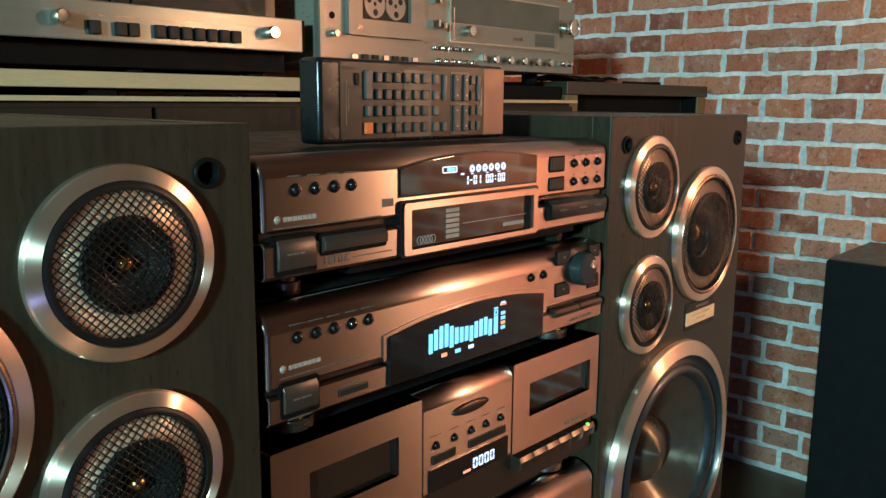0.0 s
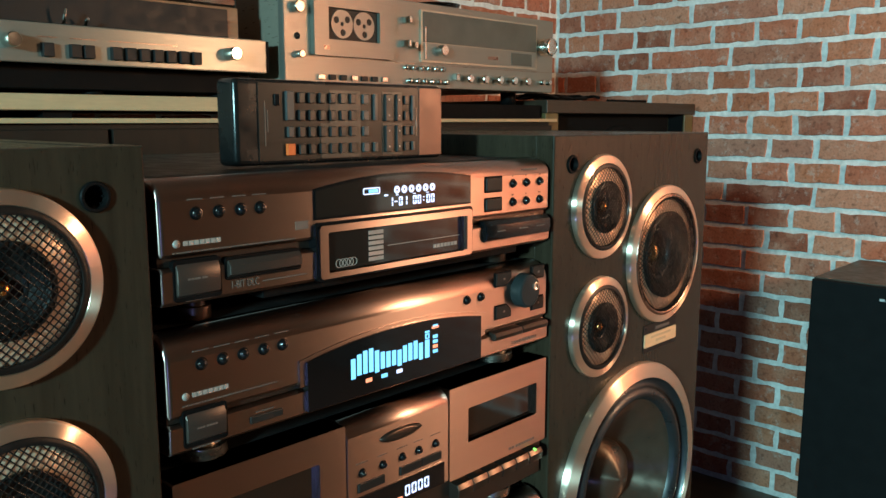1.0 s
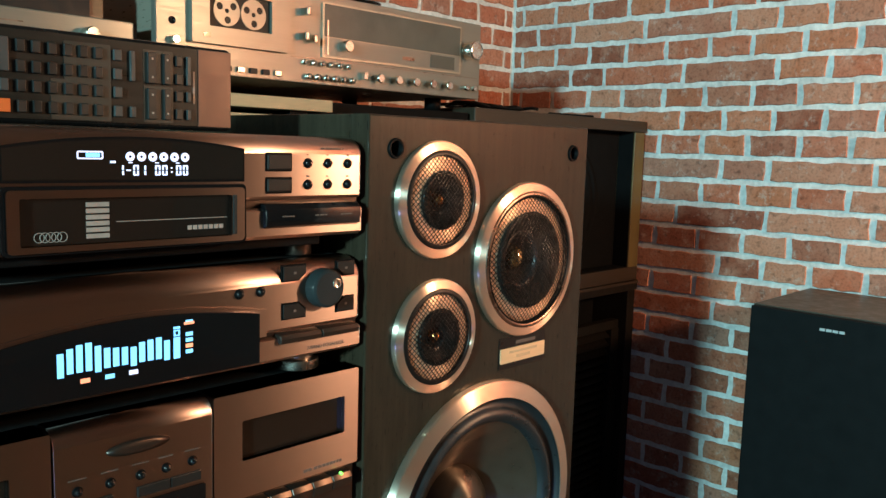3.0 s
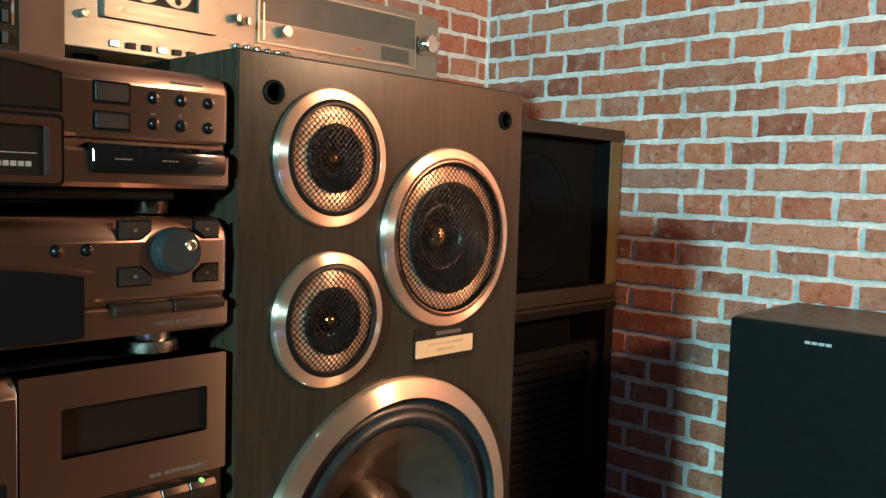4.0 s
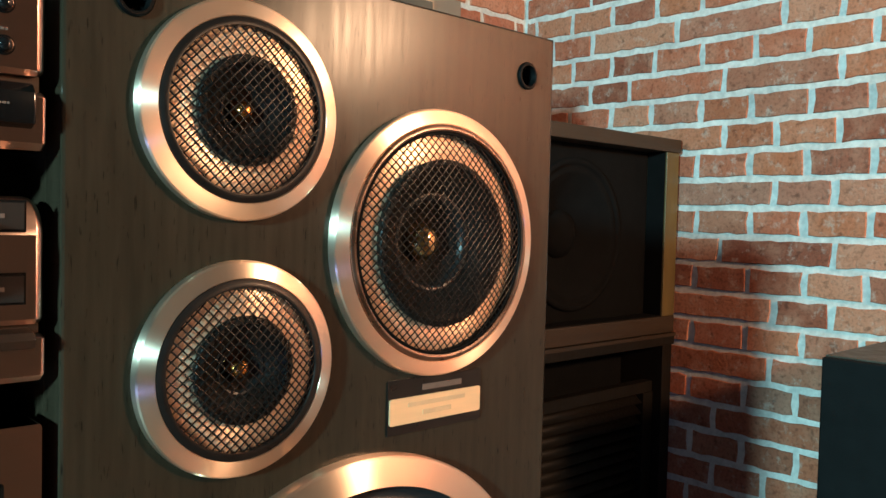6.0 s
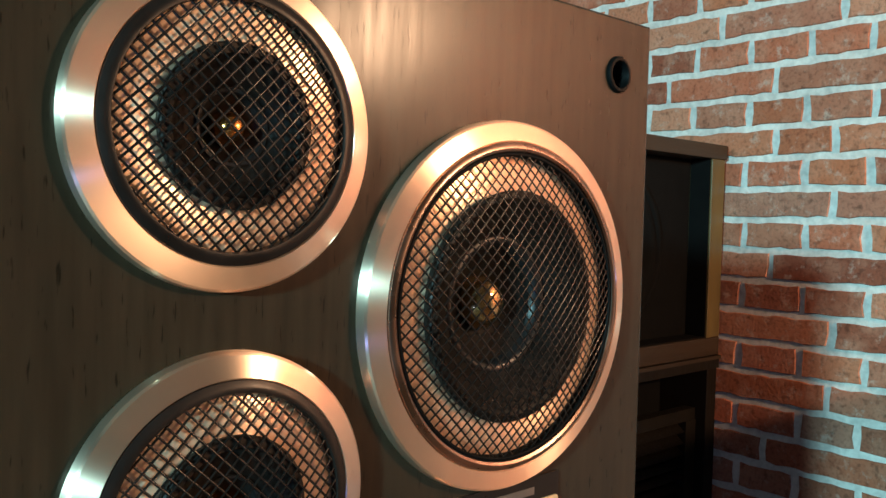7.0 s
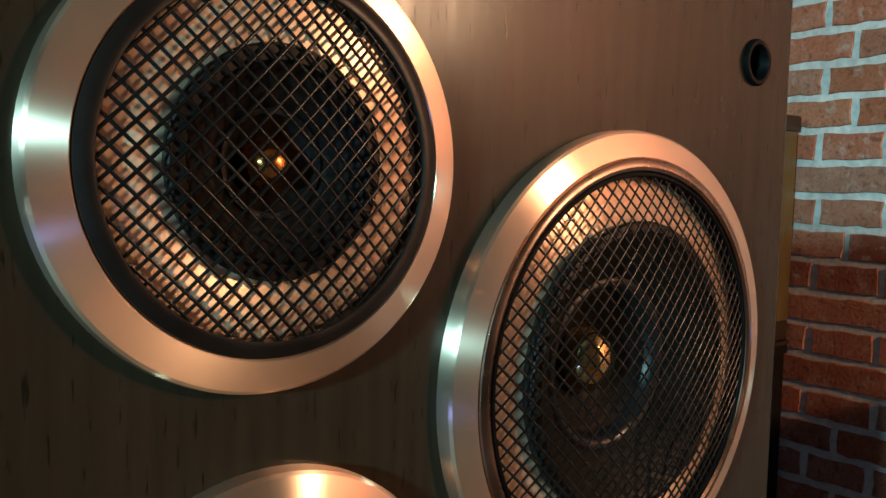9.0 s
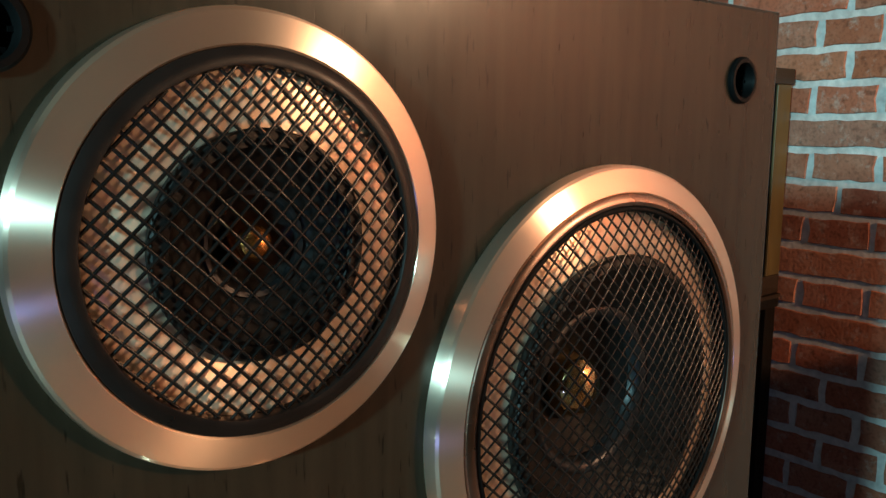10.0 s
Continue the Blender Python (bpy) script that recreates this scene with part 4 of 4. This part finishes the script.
for z in ROWZ[2:]:
    key(0.5462, 0.5490, z - 0.0033, z + 0.0033, RK, fc, REMOTE_K, 0.0018, 0.0004, "key")
key(0.4225, 0.4262, 0.8850, 0.8925, RK, fc, GLOSS, 0.0010, 0.0004, "slide_switch")
part("brand_mark", bar(0.5512, 0.5526, 0.8640, 0.8850, RY - 0.0008), PRINT, fc)
part("print_line", bar(0.4150, 0.4155, 0.8590, 0.8880, RY - 0.0008), PRINT_D, fc)
part("print_line", bar(0.4170, 0.4174, 0.8680, 0.8820, RY - 0.0008), PRINT_D, fc)

# ---- the shelf behind: sideboard, board, record player, cassette receiver ----
SY = 0.920
sb = thing("sideboard", (0.60, 1.10, FL), "long blackened wooden sideboard with a pale top edge", "sideboard")
part("carcass", box(-0.30, 1.325, SY + 0.004, 1.335, FL + 0.05, 0.872, 0.001), DARKWOOD, sb)
part("top", box(-0.31, 1.335, SY - 0.004, 1.338, 0.8722, 0.8765, 0.0008), DARKWOOD, sb)
part("top_edge", box(-0.31, 1.335, SY - 0.0065, SY - 0.0042, 0.8725, 0.8775), CREAM, sb, "pale worn top edge")
part("toe_kick", box(-0.28, 1.305, SY + 0.04, 1.30, FL, FL + 0.05), BLACK, sb)
for k in range(4):
    x0 = -0.295 + 0.405 * k
    part("door", box(x0, x0 + 0.400, SY - 0.006, SY + 0.0035, FL + 0.06, 0.866, 0.001), DARKWOOD, sb)
bd = thing("shelf_board", (0.46, 1.1, 0.8766), "pale wooden board raised on the sideboard", "board")
part("board", box(-0.10, 1.015, SY, 1.30, 0.8858, 0.9025, 0.001), CREAM, bd)
for x in (0.0, 0.45, 0.95):
    part("batten", box(x, x + 0.03, SY + 0.012, 1.29, 0.8766, 0.8857), BLACK, bd)
dk_support = thing("black_shelf", (1.18, 1.15, 0.8766), "black board under the cassette receiver", "board")
part("board", box(1.0165, 1.335, SY + 0.03, 1.32, 0.8767, 0.9020, 0.001), BLACK, dk_support)

tp = thing("record_player", (0.40, 1.10, 0.9026), "walnut record player with aluminium control strip on the board", "record player")
part("base", box(0.02, 0.715, SY + 0.030, 1.28, 0.9085, 0.9330, 0.001), BLACK, tp)
for x in (0.10, 0.36, 0.52, 0.68):
    part("foot", revolve([(0, 0), (0.012, 0), (0.012, 0.0058), (0, 0.0058)], x, SY + 0.05, 0.9026, 24, "z"), BLACK, tp)
cs = part("control_strip", box(0.015, 0.7215, SY, 1.28, 0.9332, 0.9735, 0.0015), CHAMP, tp, "champagne aluminium control strip")
part("strip_end", box(0.7216, 0.7265, SY + 0.002, 1.28, 0.9345, 0.9725, 0.0008), BLACK, tp)
for x in (0.454, 0.482, 0.496, 0.526, 0.542, 0.558, 0.574, 0.590, 0.606, 0.622):
    key(x - 0.0058, x + 0.0058, 0.9395, 0.9535, SY, cs, STEEL, 0.006, 0.0010, "push_key", "black push key")
for x0, x1 in ((0.445, 0.465), (0.478, 0.505), (0.520, 0.600)):
    part("caption", words(x0, x1, 0.9590, 0.9600, SY), LIP, cs)
for x in (0.667, 0.4175, 0.300):
    part("knob", keep_edges(revolve([(0.0075, 0), (0.0075, 0.016), (0.0066, 0.018), (0, 0.018)], x, SY, 0.954, 32)), CHROME, cs, "polished round knob")
for x in (0.475, 0.498):
    part("lever", tube([(x, SY + 0.006, 0.9735), (x, SY + 0.003, 0.980), (x + 0.001, SY, 0.990 if x < 0.48 else 0.981)], 0.0016, 8), CHROME, tp, "thin chrome lever")
up = part("plinth_box", box(-0.02, 0.6950, SY + 0.020, 1.27, 0.9737, 1.0120, 0.001), WALNUT, tp, "walnut plinth")
part("dark_front", box(-0.01, 0.6780, SY + 0.0165, SY + 0.0198, 0.9750, 1.0085, 0.0008), STEEL, up, "dark front strip")
part("dust_cover", box(-0.02, 0.6950, SY + 0.022, 1.27, 1.0122, 1.0900, 0.003), WINDOW, tp, "smoked plastic dust cover")

dk = thing("cassette_receiver", (1.04, 1.10, 0.9026), "champagne cassette receiver with a tuning dial", "receiver")
DX0, DX1, DZ0, DZ1 = 0.7480, 1.3270, 0.9235, 1.0465
part("case", box(DX0 + 0.003, DX1 - 0.003, SY + 0.012, 1.25, DZ0, DZ1 - 0.004, 0.002), CHAMP_D, dk)
fp = part("front_panel", box(DX0, DX1, SY, SY + 0.0115, DZ0, DZ1, 0.0015), CHAMP, dk, "champagne aluminium front")
for x in (DX0 + 0.05, DX1 - 0.05):
    for y in (SY + 0.06, 1.20):
        part("foot", revolve([(0, 0), (0.014, 0), (0.014, 0.0208), (0, 0.0208)], x, y, 0.9026, 24, "z"), BLACK, dk)
cdoor = part("cassette_door", plate(rect(0.7910, 0.9330, 0.9600, 1.0400, 0.002), SY - 0.0085, SY - 0.0003, [rect(0.8150, 0.9060, 0.9815, 1.0230, 0.001, 2)]), CHAMP, dk, "raised cassette door")
part("door_recess", box(0.8155, 0.9055, SY - 0.0030, SY - 0.0005, 0.9820, 1.0225), TAUPE, cdoor, "grey cassette behind the window")
for x in (0.8415, 0.8805):
    rl = part("reel", plate(circle(x, 1.0030, 0.0188, 40), SY - 0.0042, SY - 0.0031, [circle(x + 0.0112 * math.cos(a), 1.0030 + 0.0112 * math.sin(a), 0.0046, 16) for a in (0.6, 2.7, 4.8)] + [circle(x, 1.0030, 0.0030, 14)]), CHAMP, cdoor, "pale tape reel")
part("door_caption", bar(0.8060, 0.8160, 0.9680, 0.9730, SY - 0.0085), LIP, cdoor)
for x, z, r in ((0.7670, 1.0190, 0.0075), (0.7690, 0.9600, 0.0045)):
    part("knob", keep_edges(revolve([(r, 0), (r, 0.010), (r * 0.85, 0.0115), (0, 0.0115)], x, SY, z, 28)), CHROME, fp, "polished knob")
part("jack", revolve([(0.0045, 0), (0.0045, 0.001), (0.003, 0.001), (0.003, 0.0004), (0, 0.0004)], 0.7690, SY, 0.9830, 24), GLOSS, fp, "black jack socket")
dg = part("dial", plate(rect(0.9930, 1.2760, 0.9610, 1.0365, 0.001), SY - 0.0030, SY + 0.001), CHAMP_D, fp, "dial frame")
part("dial_glass", box(0.9965, 1.2725, SY - 0.0042, SY - 0.0025, 0.9900, 1.0340), DIAL, dg, "greenish dial glass")
part("dial_strip", box(0.9965, 1.2725, SY - 0.0038, SY - 0.0025, 0.9640, 0.9890), CHAMP, dg)
part("meter", box(1.2050, 1.2600, SY - 0.0044, SY - 0.0035, 0.9660, 0.9860), DIAL, dg, "small meter window")
part("name_plate", bar(1.1450, 1.1700, 0.9720, 0.9770, SY - 0.0038), LIP, dg)
part("dial_pointer", bar(1.0000, 1.0025, 0.9660, 1.0120, SY - 0.0044), CHROME, dg)
part("tuning_knob", keep_edges(revolve([(0.0150, 0), (0.0150, 0.020), (0.0140, 0.022), (0.0125, 0.0225), (0.0120, 0.0215), (0, 0.0215)], 1.2930, SY - 0.002, 1.0000, 48)), CHROME, fp, "large polished tuning knob")
part("knob", keep_edges(revolve([(0.0080, 0), (0.0080, 0.013), (0.0070, 0.014), (0, 0.014)], 1.0300, SY - 0.0038, 0.9790, 32)), CHROME, fp)
for x, z in ((0.9600, 1.0180), (0.9580, 0.9850), (0.9720, 0.9830)):
    part("lever_switch", box(x - 0.003, x + 0.003, SY - 0.016, SY, z - 0.005, z + 0.005, 0.0012), CHROME, fp, "polished lever switch")
for k in range(6):
    x = 0.9620 + 0.0155 * k
    part("push_button", revolve([(0.0036, 0), (0.0036, 0.006), (0, 0.0065)], x, SY, 0.9515, 16), CHROME, fp)
    part("push_button", revolve([(0.0042, 0), (0.0042, 0.008), (0, 0.0085)], x + 0.006, SY, 0.9325, 16), CHROME, fp)
part("toggle", box(1.0640, 1.0720, SY - 0.010, SY, 0.9360, 0.9470, 0.001), CHROME, fp)
for k in range(7):
    r = 0.0065 if k < 5 else 0.0045
    x = 1.0950 + 0.037 * k if k < 5 else 1.2850 + 0.018 * (k - 5)
    part("knob", keep_edges(revolve([(r, 0), (r, 0.012), (r * 0.85, 0.0135), (0, 0.0135)], x, SY, 0.9400, 28)), CHROME, fp, "polished knob")
for k in range(7):
    part("push_button", box(0.8000 + 0.0190 * k, 0.8110 + 0.0190 * k, SY - 0.004, SY, 0.9290, 0.9360, 0.0008), STEEL if k % 3 else CHROME, fp)
part("panel_groove", bar(0.9420, 1.3200, 0.9574, 0.9580, SY), LIP, fp)
gl = thing("glass_dish", (1.16, 1.05, DZ1 - 0.004), "small clear glass dish on the cassette receiver", "dish")
part("bowl", revolve([(0, 0.0005), (0.028, 0.0005), (0.034, 0.006), (0.044, 0.028), (0.0425, 0.028), (0.0325, 0.0075), (0.027, 0.003), (0, 0.003)], 1.16, 1.05, DZ1 - 0.004, 32, "z"), GLASS, gl)
bx = thing("small_case", (1.06, 1.04, DZ1 - 0.004), "small dark case on the cassette receiver", "case")
part("lid", box(1.035, 1.085, 1.02, 1.06, DZ1 - 0.004, DZ1 + 0.010, 0.003), BLACK, bx)

# ---- old loudspeaker on a louvred cabinet in the corner ----
CX0, CX1, CY0, CY1 = 1.3450, 1.9220, 0.9470, 1.3350
ob = thing("vintage_loudspeaker", ((CX0 + CX1) / 2, 1.14, 0.5560), "ochre wood framed vintage loudspeaker with a bare black woofer", "loudspeaker")
part("top_board", box(CX0, CX1, CY0 - 0.004, CY1, 0.8880, 0.9120, 0.0015), TOPWOOD, ob, "brown wooden top")
for x in (CX0 + 0.001, CX1 - 0.041):
    part("side_board", box(x, x + 0.040, CY0, CY1, 0.5870, 0.8878, 0.001), OAK, ob, "ochre wooden side")
part("bottom_board", box(CX0, CX1, CY0, CY1, 0.5560, 0.5868, 0.0015), TOPWOOD, ob)
WC = (1.665, 0.7350)
part("baffle", plate(rect(CX0 + 0.044, CX1 - 0.044, 0.5872, 0.8876), CY0 + 0.040, CY0 + 0.058, [circle(*WC, 0.118, 64)]), CLOTH, ob, "matt black baffle")
for x0, x1 in ((CX0 + 0.0415, CX0 + 0.0435), (CX1 - 0.0435, CX1 - 0.0415)):
    part("side_lining", box(x0, x1, CY0 + 0.003, CY0 + 0.0395, 0.5872, 0.8876), CLOTH, ob)
part("floor_lining", box(CX0 + 0.044, CX1 - 0.044, CY0 + 0.003, CY0 + 0.0395, 0.5872, 0.5890), CLOTH, ob)
part("back_board", box(CX0 + 0.042, CX1 - 0.042, CY1 - 0.02, CY1 - 0.004, 0.5872, 0.8876), DARKWOOD, ob)
wf = part("woofer", revolve([(0.1300, 0), (0.1300, 0.004), (0.1250, 0.006), (0.1180, 0.004), (0.1170, 0.0), (0.1100, 0.005), (0.1030, 0.0), (0.0600, -0.026), (0.0400, -0.036)], WC[0], CY0 + 0.040, WC[1], 80), CLOTH, ob, "large black paper woofer")
part("dust_cap", revolve([(0.0420, -0.035), (0.0400, -0.028), (0.0240, -0.018), (0, -0.014)], WC[0], CY0 + 0.040, WC[1], 48), CLOTH, wf)
lc = thing("louvred_cabinet", ((CX0 + CX1) / 2, 1.14, FL), "dark wooden cabinet with a louvred front", "cabinet")
part("top_board", box(CX0 - 0.004, CX1, CY0 - 0.002, CY1, 0.5330, 0.5555, 0.001), DARKWOOD, lc)
part("top_edge", box(CX0 - 0.004, CX1, CY0 - 0.0045, CY0 - 0.0022, 0.5490, 0.5550), TOPWOOD, lc, "worn brown edge")
for x in (CX0, CX1 - 0.035):
    part("side_board", box(x, x + 0.030, CY0, CY1, FL, 0.5328, 0.001), DARKWOOD, lc)
part("back_board", box(CX0 + 0.031, CX1 - 0.036, CY0 + 0.09, CY0 + 0.10, FL, 0.5328), CLOTH, lc)
part("upper_rail", box(CX0 + 0.031, CX1 - 0.036, CY0 + 0.02, CY0 + 0.04, 0.4450, 0.4650), DARKWOOD, lc)
for x in (CX0 + 0.031, CX1 - 0.066):
    part("stile", box(x, x + 0.030, CY0 + 0.018, CY0 + 0.040, FL, 0.4448), DARKWOOD, lc)
for k in range(21):
    z = 0.437 - 0.0195 * k
    part("louvre_slat", extrude_x([(CY0 + 0.020, z - 0.010), (CY0 + 0.024, z - 0.010), (CY0 + 0.044, z + 0.006), (CY0 + 0.040, z + 0.007)], CX0 + 0.0612, CX1 - 0.0662), DARKWOOD, lc)
cb = thing("cable_loop", (1.45, 1.02, 0.9121), "loose black cable lying on the old loudspeaker", "cable")
part("cable", tube([(1.36 + 0.16 * k / 24 + 0.05 * math.sin(k * 0.9), 1.00 + 0.045 * math.cos(k * 0.9), 0.9152 + 0.004 * (1 + math.sin(k * 1.7))) for k in range(25)], 0.003, 8), BLACK, cb)
pn = thing("thin_black_rod", (1.68, 0.985, 0.9121), "thin black rod lying on the old loudspeaker", "rod")
part("rod", tube([(1.62, 0.99, 0.9152), (1.70, 0.985, 0.9155), (1.76, 0.98, 0.9160)], 0.003, 8), BLACK, pn)

# ---- black box speaker by the brick wall ----
sw = thing("black_speaker_box", (1.775, 0.44, FL), "plain black vinyl speaker box standing by the brick wall", "loudspeaker")
part("body", box(1.648, 1.905, 0.300, 0.557, FL, 0.5895, 0.002), SUBBOX, sw)
part("top_panel", box(1.6480, 1.905, 0.300, 0.557, 0.5896, 0.5922, 0.0008), SUBTOP, sw, "dark brown top")
part("front_cloth", box(1.6355, 1.6475, 0.302, 0.557, FL + 0.01, 0.5905, 0.0025), SUBCLOTH, sw, "black cloth front")
mark = bmesh.new()
for k in range(4):
    box(1.6345, 1.6358, 0.4030 + 0.0100 * k, 0.4112 + 0.0100 * k, 0.5660, 0.5702, bm=mark)
part("brand_mark", mark, MARK, sw, "small silver mark")

# ---- bricks ----
COURSE = 0.0508
Z_LINE = 0.8895


def brick_mesh(length, height, depth=0.007, seed=0):
    rnd = random.Random(seed)
    bm = bmesh.new()
    n = max(3, int(length / 0.016))
    back, front = [], []
    outline = []
    for i in range(n + 1):
        outline.append((-length / 2 + length * i / n, -height / 2))
    outline += [(length / 2, 0)]
    for i in range(n + 1):
        outline.append((length / 2 - length * i / n, height / 2))
    outline += [(-length / 2, 0)]
    for u, v in outline:
        j = (rnd.uniform(-1, 1) * 0.0022, rnd.uniform(-1, 1) * 0.0020)
        back.append(bm.verts.new((0.003, u + j[0], v + j[1])))
        front.append(bm.verts.new((-depth + 0.0045 + rnd.uniform(0, 0.0006), (u + j[0]) * (1 - 0.004 / length), (v + j[1]) * (1 - 0.004 / height))))
    m = len(outline)
    for i in range(m):
        bm.faces.new((back[i], back[(i + 1) % m], front[(i + 1) % m], front[i]))
    bm.faces.new(front)
    bmesh.ops.recalc_face_normals(bm, faces=bm.faces)
    me = bpy.data.meshes.new("brick")
    bm.to_mesh(me)
    bm.free()
    me.materials.append(BRICK)
    return me


SHAPES = {}


def shape(length, k):
    key_ = (max(5, round(length / 0.004)), k % 7)
    if key_ not in SHAPES:
        SHAPES[key_] = brick_mesh(key_[0] * 0.004 - 0.0100, COURSE - 0.0095, seed=key_[0] * 7 + key_[1])
    return SHAPES[key_]


HALF = 0.1000
MISSING = {4: (2, 4), 2: (0, 3, 5), 0: (1, 3), -2: (2, 4, 7), -4: (3, 5, 7), -6: (2, 4), -8: (4, 6), -10: (3, 5), -12: (2, 6), -14: (4, 6)}


def courses(start, stop, z0, z1, seed):
    """Brick centres and lengths from start downwards: courses of headers, and between them courses in which some headers join to stretchers."""
    rnd = random.Random(seed)
    c0, c1 = math.ceil((z0 - Z_LINE) / COURSE), math.floor((z1 - Z_LINE) / COURSE)
    for c in range(c0, c1):
        z = Z_LINE + (c + 0.5) * COURSE
        first = start - (0.030 if c % 2 else 0.078)
        missing = MISSING.get(c, ())
        joints, k, last = [start], 0, False
        while first - HALF * k > stop:
            skip = (k in missing) if k < 9 and missing else (rnd.random() < 0.5 and not last)
            if c % 2 or not skip:
                joints.append(first - HALF * k + (rnd.uniform(-0.004, 0.004) if k else 0))
            last = skip
            k += 1
        for a, b in zip(joints, joints[1:]):
            yield (a + b) / 2, z, a - b


def lay(parent, centre_to_matrix, rows, near):
    rest = bmesh.new()
    count = 0
    for i, (u, z, length) in enumerate(rows):
        me = shape(length, i)
        m = centre_to_matrix(u, z)
        if near(u, z) and count < 300:
            b = new("brick", me)
            b.parent = parent
            b.matrix_local = m
            count += 1
        else:
            start = len(rest.verts)
            rest.from_mesh(me)
            rest.verts.ensure_lookup_table()
            for v in rest.verts[start:]:
                v.co = m @ v.co
    me = bpy.data.meshes.new("brickwork")
    rest.to_mesh(me)
    rest.free()
    me.materials.append(BRICK)
    r = new("brickwork", me)
    r.parent = parent
    tagged(r, kind="stuff")


lay(wall_east, lambda u, z: pose(WX + 0.003, u, z), courses(WY, -1.19, FL, 2.44, 5), lambda u, z: 0.22 < u and 0.02 < z < 1.42)
lay(wall_north, lambda u, z: pose(u, WY + 0.003, z, 0, 0, 90), courses(WX, -2.5, FL, 2.44, 9), lambda u, z: u > 0.55 and 0.88 < z < 1.45)
